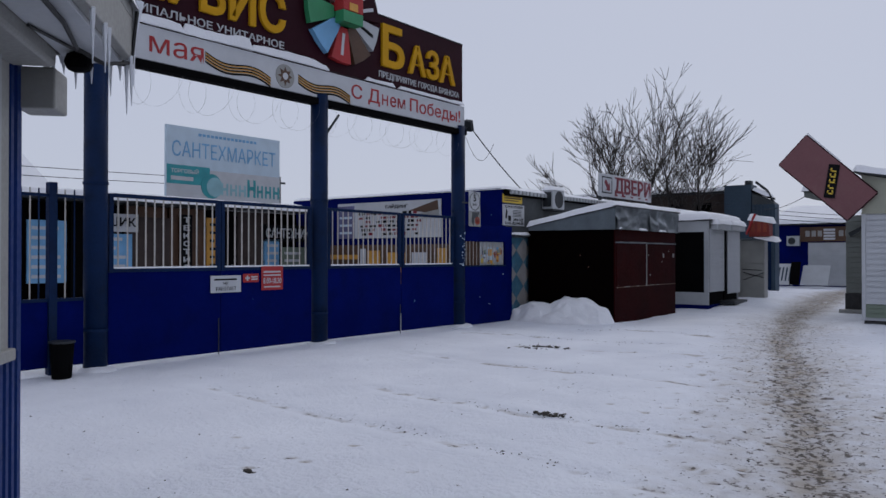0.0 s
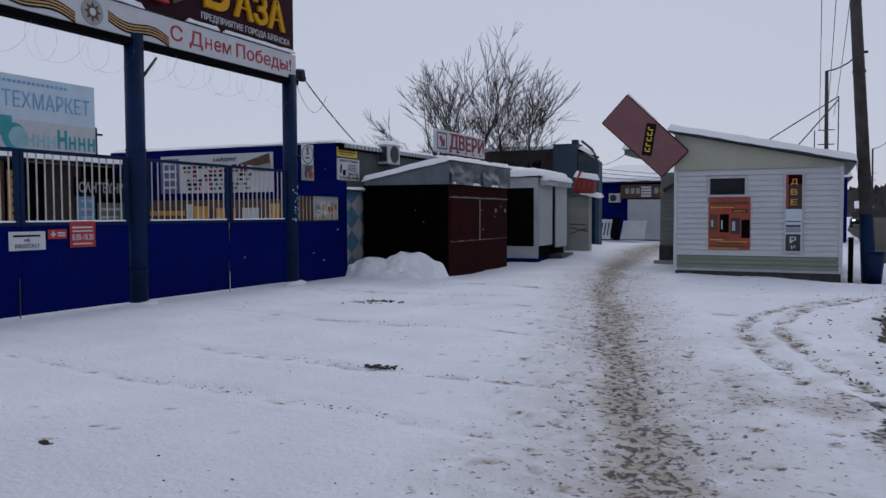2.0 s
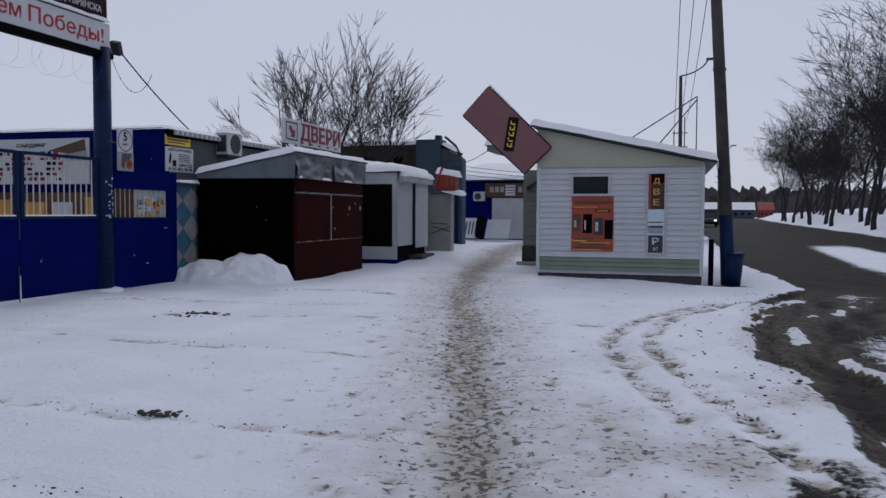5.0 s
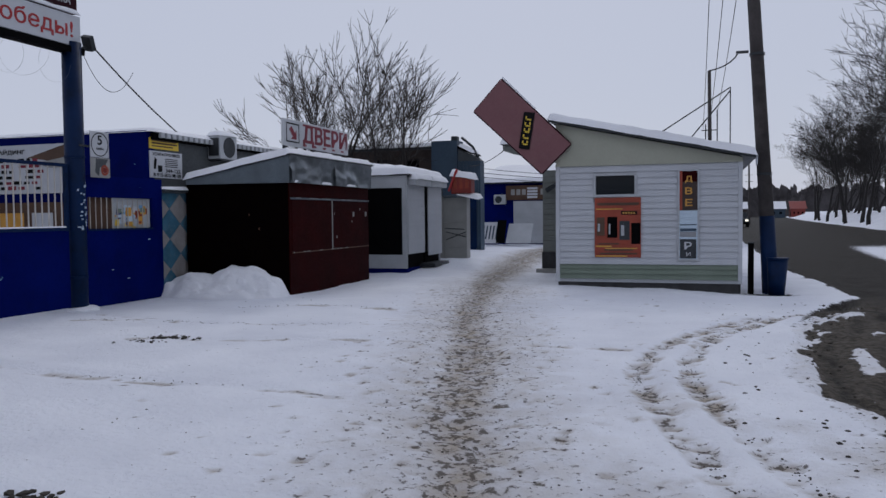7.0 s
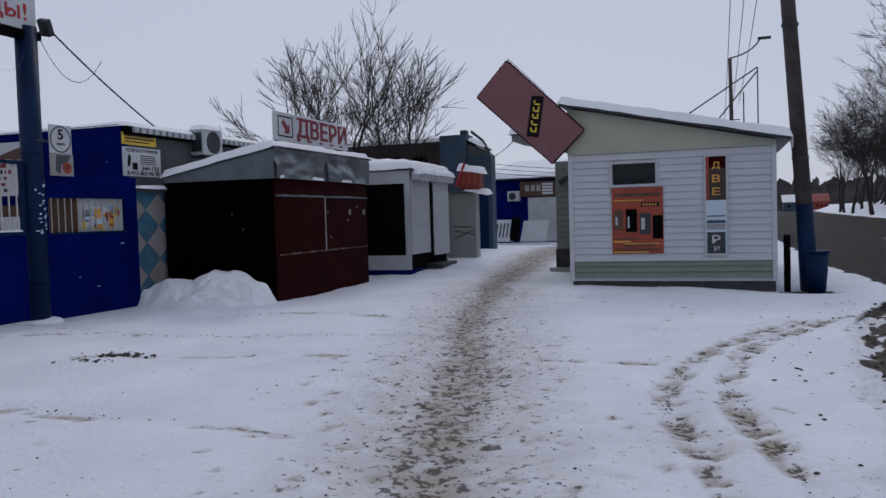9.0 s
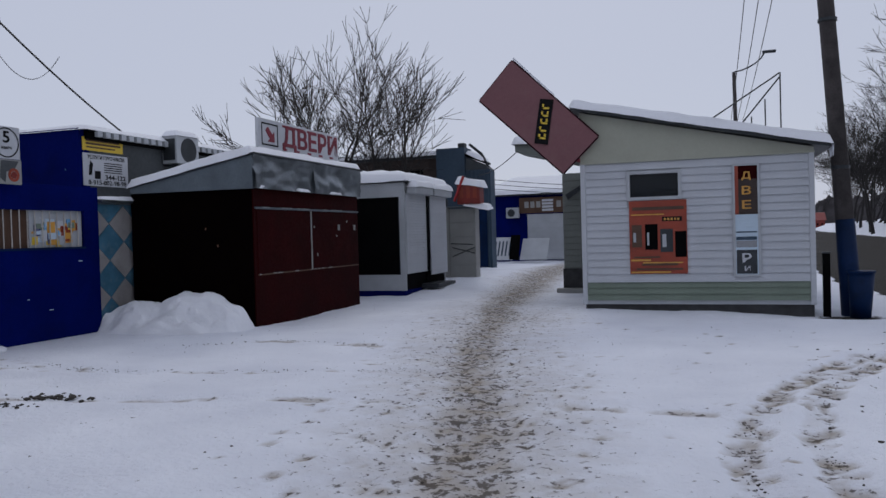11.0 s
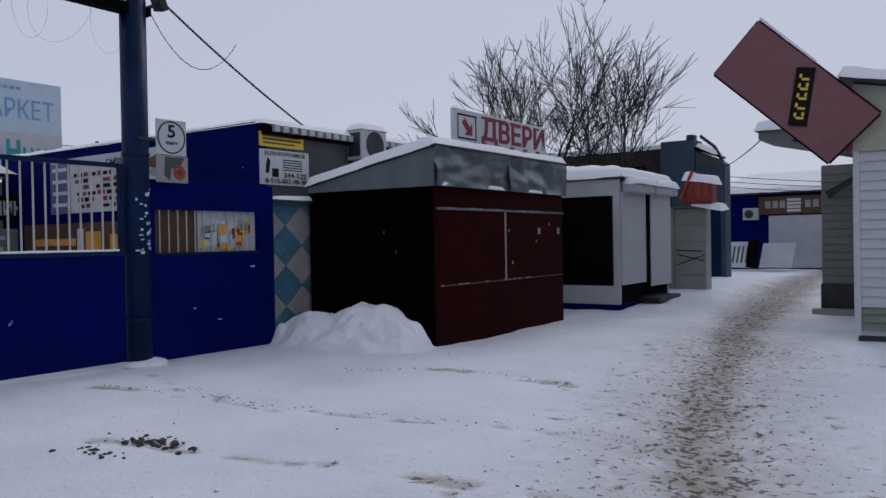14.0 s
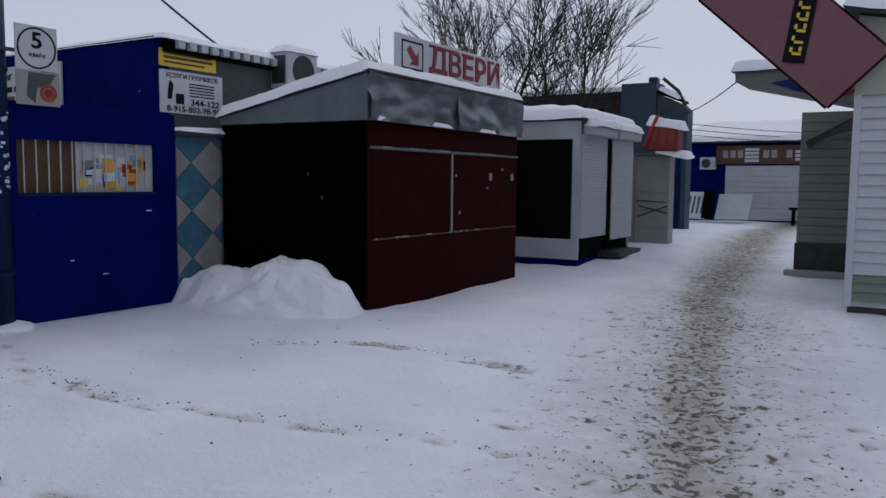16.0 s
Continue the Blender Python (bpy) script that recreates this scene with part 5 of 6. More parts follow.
    bars([(0.02, 0.20, 0.30, 0.03), (0.2, 0.165, 0.6, 0.02), (0.03, 0.92, 0.5, 0.02), (0.02, 0.015, 0.6, 0.025)], M_AMBER, p, m @ Matrix.Translation((0, 0, 0.001)))
    part("brand_plate", bx(B(), 0.50, 0.80, 0.82, 0.89, 0, 0.004), M_INK, p, m=m)
    bars([(0.53 + 0.05 * i, 0.835, 0.03, 0.035) for i in range(5)], M_AMBER, p, m @ Matrix.Translation((0, 0, 0.003)))
    s = thing("door_strip_sign", "tall narrow sign with gold letters over small pictures", "sign", at=(-0.17, PY, 1.4))
    bm = B()
    a, b, c, d = -0.36, 0.02, 0.53, 2.23
    for q in ((a, b, c, c + 0.03), (a, b, d - 0.03, d), (a, a + 0.03, c + 0.03, d - 0.03), (b - 0.03, b, c + 0.03, d - 0.03)):
        bx(bm, q[0], q[1], PY - 0.03, PY - 0.002, q[2], q[3])
    part("frame", bm, M_OFFWHITE, s)
    part("upper_field", bx(B(), a + 0.03, b - 0.03, PY - 0.018, PY - 0.004, 1.47, d - 0.03), M_MAROON, s, "red-brown field")
    part("warm_field", bx(B(), a + 0.08, b - 0.03, PY - 0.0195, PY - 0.0182, 1.47, 2.0), M_BRICK, s)
    part("orange_edge", bx(B(), a + 0.03, a + 0.08, PY - 0.021, PY - 0.018, 1.47, d - 0.03), M_ORANGE, s)
    part("lower_field", bx(B(), a + 0.03, b - 0.03, PY - 0.018, PY - 0.004, c + 0.03, 1.465), M_ICEBLUE, s, "pale field with pictures")
    for k, ch in enumerate("ДВЕ"):
        lettering(ch, 0.13, 0.13, M_AMBER, s, on(SOUTH, -0.23, PY - 0.02, 1.98 - 0.215 * k), 0.003, 0.02)
    for k, ch in enumerate("РИ"):
        lettering(ch, 0.13 - 0.05 * k, 0.14 - 0.06 * k, M_PAPER, s, on(SOUTH, -0.24 + 0.03 * k, PY - 0.026, 0.74 - 0.13 * k), 0.003, 0.02)
    m = on(SOUTH, a, PY - 0.019, c)
    bars([(0.04, 0.04, 0.29, 0.36)], M_METAL, s, m)
    bars([(0.04, 0.55, 0.29, 0.05), (0.04, 0.66, 0.29, 0.02)], M_STEELBLUE, s, m)
    bars([(0.04, 0.44, 0.29, 0.10)], M_SHUTTER, s, m)
    # tilted board
    t = thing("tilted_board", "dusty pink rectangular sign board tilted at the roof corner", "sign board", at=(-3.2, PY, 3))
    q = [Vector((-3.70, 0, 4.09)), Vector((-4.26, 0, 3.49)), Vector((-2.90, 0, 2.22)), Vector((-2.34, 0, 2.77))]
    part("board", poly(B(), [(v.x, PY - 0.10, v.z) for v in q], (0, -0.06, 0)), M_PINK, t)
    bm = B()
    for i in range(4):
        a, b = q[i], q[(i + 1) % 4]
        tube(bm, [(a.x, PY - 0.13, a.z), (b.x, PY - 0.13, b.z)], 0.026, 4)
    part("edge_frame", bm, M_SIGN, t, "darker red rim")
    part("plate", bx(B(), -0.11, 0.11, -0.36, 0.36, 0, 0.012), M_INK, t, "black plate with yellow shapes", m=on(SOUTH, -3.19, PY - 0.165, 3.06, -9))
    m = on(SOUTH, -3.19, PY - 0.179, 3.06, -9)
    bars([(-0.06, -0.28 + 0.12 * i, 0.12, 0.03) for i in range(5)] + [(-0.06, -0.28 + 0.12 * i, 0.03, 0.08) for i in range(5)] + [(0.03, -0.24 + 0.12 * i, 0.03, 0.05) for i in (0, 2, 3)], M_YELLOW, t, m, "plate_mark")
    part("strut", cyl(B(), (-2.9, PY - 0.1, 2.6), (-2.6, PY + 0.3, 2.6), 0.03, 0.03, 8), M_METAL, t)
    part("snow_line", bx(B(), -0.02, 0.9, -0.012, 0.012, 0, 0.03), M_SNOW, t, m=Matrix.Translation((-3.68, PY - 0.12, 4.11)) @ Matrix.Rotation(radians(45), 4, "Y"))
    # bracket of thin tubes on the roof
    g = thing("roof_bracket", "thin metal tube frame with cables behind the pavilion roof", "bracket", at=(0.5, 23.1, 2.7))
    bm = B()
    for p0, p1 in (((0.75, 23.1, 2.4), (0.75, 23.1, 4.48)), ((0.75, 23.1, 4.48), (-1.2, 23.1, 3.25)), ((0.45, 23.1, 2.5), (0.45, 23.1, 3.95)), ((0.18, 23.1, 2.5), (0.18, 23.1, 3.6)), ((0.75, 23.1, 4.40), (-0.4, 23.1, 3.0))):
        cyl(bm, p0, p1, 0.016, 0.016, 6)
    part("frame", bm, M_METAL, g)


build_pavilion()


# ---- poles, bin, street lamp ----
def build_poles():
    t = thing("utility_pole", "weathered grey pole with a blue painted foot", "utility pole", at=(1.3, 18.25, 0))
    part("foot", cyl(B(), (1.29, 18.25, -0.15), (1.21, 18.25, 1.35), 0.15, 0.135, 18), M_POST, t, "blue painted foot", smooth=True)
    part("shaft", cyl(B(), (1.21, 18.25, 1.35), (0.70, 18.25, 9.5), 0.128, 0.095, 18), M_WOODPOLE, t, smooth=True)
    for z in (2.1, 4.3, 6.6):
        x = 1.21 - 0.51 * (z - 1.35) / 8.15
        part("clamp", cyl(B(), (x, 18.25, z), (x, 18.25, z + 0.05), 0.134, 0.134, 18), M_METAL, t)
    part("cross_arm", bx(B(), 0.1, 1.3, 18.2, 18.3, 8.6, 8.7), M_METAL, t)
    b = thing("blue_bin", "blue plastic bin standing against the pole", "litter bin", at=(1.52, 18.1, 0))
    part("tub", cyl(B(), (1.36, 18.02, -0.1), (1.38, 18.02, 0.56), 0.14, 0.18, 20), M_POST, b, smooth=True)
    part("rim", cyl(B(), (1.38, 18.02, 0.56), (1.38, 18.02, 0.59), 0.192, 0.192, 20), M_POST, b)
    s = thing("short_post", "short black post beside the pavilion corner", "post", at=(0.93, 18.1, 0))
    part("shaft", bx(B(), 0.88, 0.98, 18.05, 18.15, -0.1, 0.85, 0.01), M_BLACK, s)
    part("cap", bx(B(), 0.87, 0.99, 18.04, 18.16, 0.85, 0.87), M_METAL, s)
    for px, py, h, k in ((0.62, 48.8, 9.9, 0), (6.0, 105.0, 9.5, 1)):
        l = thing("street_lamp", "tall grey street lamp with a curved arm", "street lamp", at=(px, py, 0))
        part("mast", cyl(B(), (px + 0.1, py, -0.1), (px, py, h - 0.6), 0.13, 0.09, 12), M_WOODPOLE, l)
        pts = [(px, py, h - 0.6)] + [(px + 1.5 * math.sin(a) , py, h - 0.6 + 1.0 * (1 - math.cos(a)) ** 0.8) for a in (0.25, 0.5, 0.8, 1.1, 1.4)]
        part("arm", tube(B(), pts, 0.04, 8), M_METAL, l)
        e = pts[-1]
        part("lamp_head", bx(B(), e[0] - 0.1, e[0] + 0.55, py - 0.11, py + 0.11, e[2] - 0.03, e[2] + 0.10, 0.03), M_METAL, l)
        for z in (5.2, 6.0):
            part("insulator_arm", bx(B(), px - 0.4, px + 0.45, py - 0.03, py + 0.03, z, z + 0.05), M_METAL, l)


def cable(name, label, a, b, sag, r=0.012, n=16):
    a, b = Vector(a), Vector(b)
    pts = [a.lerp(b, i / n) - Vector((0, 0, sag * 4 * (i / n) * (1 - i / n))) for i in range(n + 1)]
    return tagged(part(name, tube(B(), pts, r, 4), M_CABLE), label, "cable")


build_poles()
for k in range(3):
    cable("overhead_cable", "black overhead cable from the pole along the road", (0.3 + 0.4 * k, 18.25, 8.72), (0.3 + 0.35 * k, 48.8, 6.0 + 0.4 * k), 0.5, 0.012)
    cable("overhead_cable", "black overhead cable from the pole along the road", (0.3 + 0.4 * k, 18.25, 8.72), (0.6 + 0.4 * k, -20, 8.4), 0.5, 0.012)
cable("overhead_cable", "black cable from the gate sign to the roof", (GX + 0.05, 12.7, 4.3), (-9.6, 15.6, 3.05), 0.06, 0.014)
cable("overhead_cable", "thin black cable hanging at the gate end", (GX, 12.7, 4.1), (-9.5, 14.2, 4.0), 0.5, 0.005)
cable("overhead_cable", "black cable from the pavilion canopy to the far building", (-4.6, 22.0, 3.1), (-9.4, 34.0, 3.6), 0.25, 0.012)
for k in range(3):
    cable("overhead_cable", "thin cable over the far shed roofs", (-9.5, 38.0, 3.6 - 0.2 * k), (1.0, 44.0, 3.5 - 0.15 * k), 0.3, 0.012)


# ---- near kiosk with the roller shutter ----
def build_near_kiosk():
    K = Matrix(((-0.750, 0.661, 0, -3.50), (0.661, 0.750, 0, 1.12), (0, 0, 1, 0), (0, 0, 0, 1)))
    # own axes: x away along the face, y outward, z up
    t = thing("shutter_kiosk", "kiosk with a grey roller shutter and blue ribbed sheet", "kiosk", at=(-3.5, 1.12, 0))
    part("body", bx(B(), -4.6, 0.0, -2.2, -0.04, -0.1, 2.4), M_CORR, t, m=K)
    flip = K @ Matrix.Rotation(math.pi, 4, "Z")
    part("lower_sheet", corrugated(B(), 4.6, 1.02, 0.075, 0.022), M_CORR, t, "blue ribbed metal sheet", m=flip @ Matrix.Translation((0, 0.0, 0)))
    part("corner_sheet", corrugated(B(), 0.17, 1.4, 0.08, 0.02), M_CORR, t, m=flip @ Matrix.Translation((0.0, 0, 1.02)))
    part("corner_strip", bx(B(), -0.01, 0.015, -0.3, 0.01, -0.1, 2.4), M_CORR, t, m=K)
    part("shutter_frame", bx(B(), -0.34, -0.175, -0.03, 0.016, 1.04, 2.36, 0.004), M_BEIGE, t, "pale shutter guide", m=K)
    part("shutter_guide", bx(B(), -0.38, -0.345, -0.03, 0.04, 1.04, 2.36), M_OFFWHITE, t, m=K)
    part("sill", bx(B(), -4.5, -0.175, -0.03, 0.05, 0.99, 1.045, 0.008), M_BEIGE, t, m=K)
    z = 1.05
    while z < 2.3:
        bm = B()
        bx(bm, -4.4, -0.385, -0.02, 0.018, z, z + 0.066, 0.012)
        part("shutter_slat", bm, M_SHUTTER, t, m=K)
        z += 0.07
    part("shutter_box", bx(B(), -4.6, -0.12, -0.02, 0.20, 2.33, 2.62, 0.02), M_BEIGE, t, "pale shutter box", m=K)
    part("canopy", bx(B(), -4.8, 0.06, -2.3, 0.50, 2.625, 2.68, 0.006), M_BEIGE, t, m=K)
    part("canopy_fascia", bx(B(), -4.8, 0.06, 0.45, 0.50, 2.42, 2.624, 0.006), M_BEIGE, t, m=K)
    part("canopy_soffit", bx(B(), -4.8, 0.06, 0.205, 0.45, 2.40, 2.425, 0.004), M_WHITE, t, m=K)
    part("end_panel", bx(B(), 0.02, 0.06, -0.05, 0.445, 2.43, 2.624), M_BEIGE, t, m=K)
    part("junction_box", bx(B(), 0.0, 0.22, -0.02, 0.16, 2.16, 2.36, 0.01), M_BEIGE, t, "pale junction box", m=K)
    part("camera_dome", bx(B(), -0.20, -0.08, 0.24, 0.36, 2.31, 2.40, 0.04), M_BLACK, t, "black lump of cable sealing", m=K)
    pts = [(-1.5, 0.40, 2.38), (-0.7, 0.38, 2.38), (-0.3, 0.33, 2.38), (-0.2, 0.42, 2.34), (0.02, 0.50, 2.40), (0.05, 0.52, 2.66)]
    part("loose_cable", tube(B(), [K @ Vector(p) for p in pts], 0.010, 6), M_CABLE, t)
    part("cable_run", tube(B(), [K @ Vector(p) for p in ((-0.6, 0.22, 2.39), (0.0, 0.36, 2.39), (0.06, 0.5, 2.40))], 0.008, 6), M_CABLE, t)
    r = random.Random(12)
    bm = B()
    for i in range(46):
        x = r.uniform(-4.5, 0.06) if i < 22 else 0.05
        y = 0.50 if i < 22 else r.uniform(0.0, 0.5)
        l = r.choice((0.05, 0.08, 0.12, 0.22, 0.3)) * r.uniform(0.6, 1.1)
        cyl(bm, (x, y, 2.43), (x + 0.01, y, 2.43 - l), 0.013, 0.002, 6)
    for i in range(6):
        cyl(bm, (0.07, 0.48 + 0.01 * i, 2.72), (0.07, 0.50, 2.30 + 0.04 * i), 0.02, 0.006, 6)
    tagged(part("icicle", bm, M_ICE, t, "clear hanging icicles", m=K), kind="stuff")
    c = [K @ Vector(p) for p in ((-4.8, -2.3, 2.68), (0.08, -2.3, 2.68), (0.08, 0.53, 2.68), (-4.8, 0.53, 2.68))]
    snow_cap(c[0], c[1], c[2], c[3], 0.16, 31, "snow on the canopy", t)


build_near_kiosk()


# ---- market sheds behind the gate ----
def build_market():
    t = thing("market_stalls", "row of low market stalls under a snowy roof", "market stalls", at=(-17, 8, 0))
    part("back_wall", bx(B(), -19.5, -19.3, -4, 14.2, -0.2, 2.7), M_BROWN, t)
    part("roof", bx(B(), -19.6, -15.6, -4.2, 14.3, 2.62, 2.70), M_METAL, t)
    snow_cap((-19.6, -4.2, 2.7), (-15.5, -4.2, 2.68), (-15.5, 14.3, 2.68), (-19.6, 14.3, 2.7), 0.16, 33, "snow on the stall roof", t)
    r = random.Random(4)
    cols = [M_BROWN, M_BLACK, M_BRICK, M_DARK, M_BLACK, M_BROWN]
    y = -4.0
    i = 0
    while y < 14:
        w = r.uniform(0.9, 1.6)
        part("stall_front", bx(B(), -16.15, -16.05, y, min(y + w - 0.06, 14.2), -0.1, 2.6), cols[i % 6], t)
        y += w
        i += 1
    part("stall_shutter", bx(B(), -16.04, -16.0, 9.1, 10.2, 0.3, 2.35), M_BRICK, t)
    for y0, y1, z0, z1, m, text, ink, lab, up in (
            (6.9, 7.7, 0.9, 2.2, M_SKYBLUE, "", M_PAPER, "pale blue stall banner with white print", 0),
            (8.15, 9.35, 2.0, 2.4, M_PAPER, "ЛЬЩИК", M_INK, "white stall sign with black letters", 0),
            (8.2, 9.2, 0.9, 1.95, M_SKYBLUE, "", M_PAPER, "blue stall board with print lines", 0),
            (10.45, 10.78, 0.9, 2.45, M_INK, "ТЕКСТИЛЬ", M_PAPER, "tall black sign with white stacked letters", 1),
            (11.2, 11.45, 0.9, 2.4, M_AMBER, "", M_INK, "narrow amber stall banner", 0),
            (12.95, 14.85, 1.85, 2.3, M_INK, "САНТЕХНИКА", M_PAPER, "black sign with white plumbing lettering", 0),
            (13.0, 13.5, 0.6, 1.9, M_SKYBLUE, "", M_PAPER, "blue stall poster with print", 0),
            (13.6, 14.6, 0.4, 1.7, M_GREEN, "", M_PAPER, "green stall poster with pale print", 0)):
        s = thing("stall_sign", lab, "sign", at=(-16, y0, z0))
        part("board", bx(B(), -16.0, -15.95, y0, y1, z0, z1), m, s)
        if text and not up:
            lettering(text, (y1 - y0) * 0.9, (z1 - z0) * 0.6, ink, s, on(EAST, -15.948, y0 + (y1 - y0) * 0.05, z0 + (z1 - z0) * 0.2), 0.006, 0.02)
        elif text:
            for k, ch in enumerate(text):
                lettering(ch, 0.18, 0.13, ink, s, on(EAST, -15.948, y0 + 0.08, z1 - 0.19 * (k + 1)), 0.006, 0.02)
        else:
            n = int((z1 - z0) / 0.2)
            bars([(0.08, 0.1 + 0.2 * k, (y1 - y0) * r.uniform(0.5, 0.8), 0.07) for k in range(n)], ink, s, on(EAST, -15.948, y0, z0))
    b = thing("hall", "long market hall with a broad snowy roof", "building", at=(-38, 10, 0))
    part("wall", bx(B(), -44, -34, -20, 24, -0.2, 4.0), M_BRICK, b)
    part("roof", poly(B(), [(-33.5, -20.5, 4.0), (-39, -20.5, 7.2), (-44.5, -20.5, 4.0)], (0, 37, 0)), M_SNOW, b, "snow-covered gable roof")
    c = thing("billboard", "pale billboard with blue plumbing lettering and a teal band", "billboard", at=(-22, 16, 3))
    x = -22.0
    y0, y1, z0, z1 = 14.03, 18.75, 3.10, 5.72
    part("board", bx(B(), x - 0.12, x, y0, y1, z0, z1, 0.01), M_ICEBLUE, c)
    part("lower_field", bx(B(), x, x + 0.006, y0, y1, z0, z0 + 1.25), M_PAPER, c)
    part("teal_band", bx(B(), x + 0.008, x + 0.014, y0, y0 + 1.65, z0 + 0.72, z0 + 1.34), M_TEAL, c)
    lettering("САНТЕХМАРКЕТ", 4.3, 0.52, M_SKYBLUE, c, on(EAST, x + 0.006, y0 + 0.2, z0 + 1.62), 0.006)
    bars([(1.2 + 0.165 * k, 2.36, 0.12, 0.09) for k in range(15)], M_SKYBLUE, c, on(EAST, x + 0.004, y0, z0))
    lettering("ТОРГОВЫЙ", 1.05, 0.17, M_PAPER, c, on(EAST, x + 0.015, y0 + 0.15, z0 + 1.08), 0.004, 0.02)
    bars([(0.15, 0.84, 0.85, 0.13)], M_PAPER, c, on(EAST, x + 0.015, y0, z0))
    part("logo_disc", cyl(B(), (x + 0.004, y0 + 1.72, z0 + 0.72), (x + 0.022, y0 + 1.72, z0 + 0.72), 0.42, 0.42, 28), M_TEAL, c)
    part("logo_inner_disc", cyl(B(), (x + 0.022, y0 + 1.85, z0 + 0.70), (x + 0.026, y0 + 1.85, z0 + 0.70), 0.33, 0.33, 28), M_TEALPALE, c)
    for k, (w, h, mm) in enumerate(((0.30, 0.42, M_TEALPALE), (0.30, 0.40, M_TEALPALE), (0.32, 0.40, M_TEALPALE), (0.38, 0.62, M_TEAL), (0.28, 0.44, M_TEAL), (0.28, 0.44, M_TEAL), (0.30, 0.44, M_TEAL))):
        q = on(EAST, x + 0.008, y0 + 2.12 + 0.37 * k + (0.06 if k > 3 else 0), z0 + 0.44)
        bm = B()
        bx(bm, 0, w * 0.26, 0, h, 0, 0.006)
        bx(bm, w * 0.70, w * 0.96, 0, h, 0, 0.006)
        bx(bm, w * 0.26, w * 0.70, h * 0.4, h * 0.62, 0, 0.006)
        part("logo_shape", bm, mm, c, m=q)
    for y in (14.6, 18.2):
        part("leg", cyl(B(), (x - 0.2, y, -0.1), (x - 0.2, y, 5.5), 0.08, 0.08, 10), M_METAL, c)
    u = thing("yard_pole", "thin dark pole with wires beyond the billboard", "utility pole", at=(-26, 22, 0))
    part("mast", cyl(B(), (-26, 22.2, -0.1), (-26, 22.2, 4.9), 0.07, 0.06, 8), M_METAL, u)
    part("crossbar", bx(B(), -26.05, -25.95, 21.9, 22.5, 4.6, 4.68), M_METAL, u)
    for k in range(2):
        cable("overhead_cable", "thin wire across the market yard", (-26, 22.2, 4.7 - 0.3 * k), (-26, -20, 5.0 - 0.3 * k), 0.5, 0.012)


build_market()


# ---- far end of the lane ----
def build_far_end():
    b = thing("steel_blue_shed", "tall grey-blue ribbed metal shed", "shed", at=(-10, 33, 0))
    part("tower", bx(B(), -9.45, -8.45, 30.4, 31.2, -0.1, 4.2), M_STEELBLUE, b)
    part("body", bx(B(), -8.44, -7.58, 30.45, 31.0, -0.1, 3.42), M_STEELBLUE, b)
    for i in range(6):
        part("rib", bx(B(), -8.40 + i * 0.14, -8.35 + i * 0.14, 30.42, 30.45, -0.1, 3.44), M_STEELBLUE, b)
    part("blue_door", bx(B(), -8.2, -7.72, 30.40, 30.419, 0.1, 2.2), M_POST, b)
    bm = B()
    tube(bm, [(-8.3, 30.5, 4.3), (-7.9, 30.6, 3.95), (-7.7, 30.7, 3.5)], 0.05, 5)
    part("broken_gutter", bm, M_METAL, b)
    part("roof_lamp", bx(B(), -8.75, -8.5, 30.6, 30.9, 4.2, 4.38, 0.04), M_METAL, b)
    snow_cap((-8.4, 30.4, 4.0), (-7.8, 30.4, 3.7), (-7.8, 31.2, 3.7), (-8.4, 31.2, 4.0), 0.12, 35, "snow on the shed roof", b)
    part("fallen_roof", poly(B(), [(-8.44, 30.42, 3.9), (-7.75, 30.42, 3.62), (-7.75, 30.42, 3.69), (-8.44, 30.42, 3.99)], (0, 0.75, 0)), M_BLACK, b, "sagging dark roof slab")
    part("upper_wall", poly(B(), [(-8.44, 30.5, 3.43), (-7.6, 30.5, 3.43), (-7.8, 30.5, 3.60), (-8.44, 30.5, 3.88)], (0, 0.6, 0)), M_GREYWALL, b)
    w = thing("brick_building", "old brown brick building behind the kiosks", "building", at=(-14, 32, 0))
    part("wall", bx(B(), -17, -9.5, 31.0, 31.3, -0.1, 3.95), M_BRICK, w)
    part("cornice", bx(B(), -17, -9.47, 30.94, 31.35, 3.95, 4.07), M_METAL, w)
    for i in range(6):
        part("window", bx(B(), -16.5 + 1.15 * i, -15.9 + 1.15 * i, 30.97, 31.0, 3.0, 3.6), M_BLACK, w)
    snow_cap((-17, 30.9, 4.07), (-9.4, 30.9, 4.07), (-9.4, 36, 4.3), (-17, 36, 4.3), 0.14, 36, "snow on the roof", w)
    f = thing("blue_shop", "long blue shop with a brown sign and white shutter", "shop", at=(-6, 41, 0))
    y = 40.0
    part("wall", bx(B(), -10.5, 1.5, y, y + 0.3, -0.1, 2.95), M_BLUE, f)
    part("wall_side", bx(B(), 1.2, 1.5, y + 0.31, y + 6, -0.1, 2.9), M_BLUE, f)
    part("white_front", bx(B(), -8.5, -4.2, y - 0.06, y - 0.002, 0.05, 2.1), M_OFFWHITE, f, "broad white shutter")
    for k in range(10):
        part("shutter_slat", bx(B(), -8.45, -4.25, y - 0.075, y - 0.061, 0.1 + 0.2 * k, 0.28 + 0.2 * k), M_OFFWHITE, f)
    part("roof", bx(B(), -10.7, 1.7, y - 0.35, y + 6.2, 2.951, 3.03), M_METAL, f)
    snow_cap((-10.7, y - 0.4, 3.03), (1.7, y - 0.4, 3.03), (1.7, y + 6.2, 4.1), (-10.7, y + 6.2, 4.1), 0.16, 37, "thick snow on the roof", f)
    s = thing("shop_sign", "dark brown shop sign with dull gold shapes", "sign", at=(-7, y, 2.4))
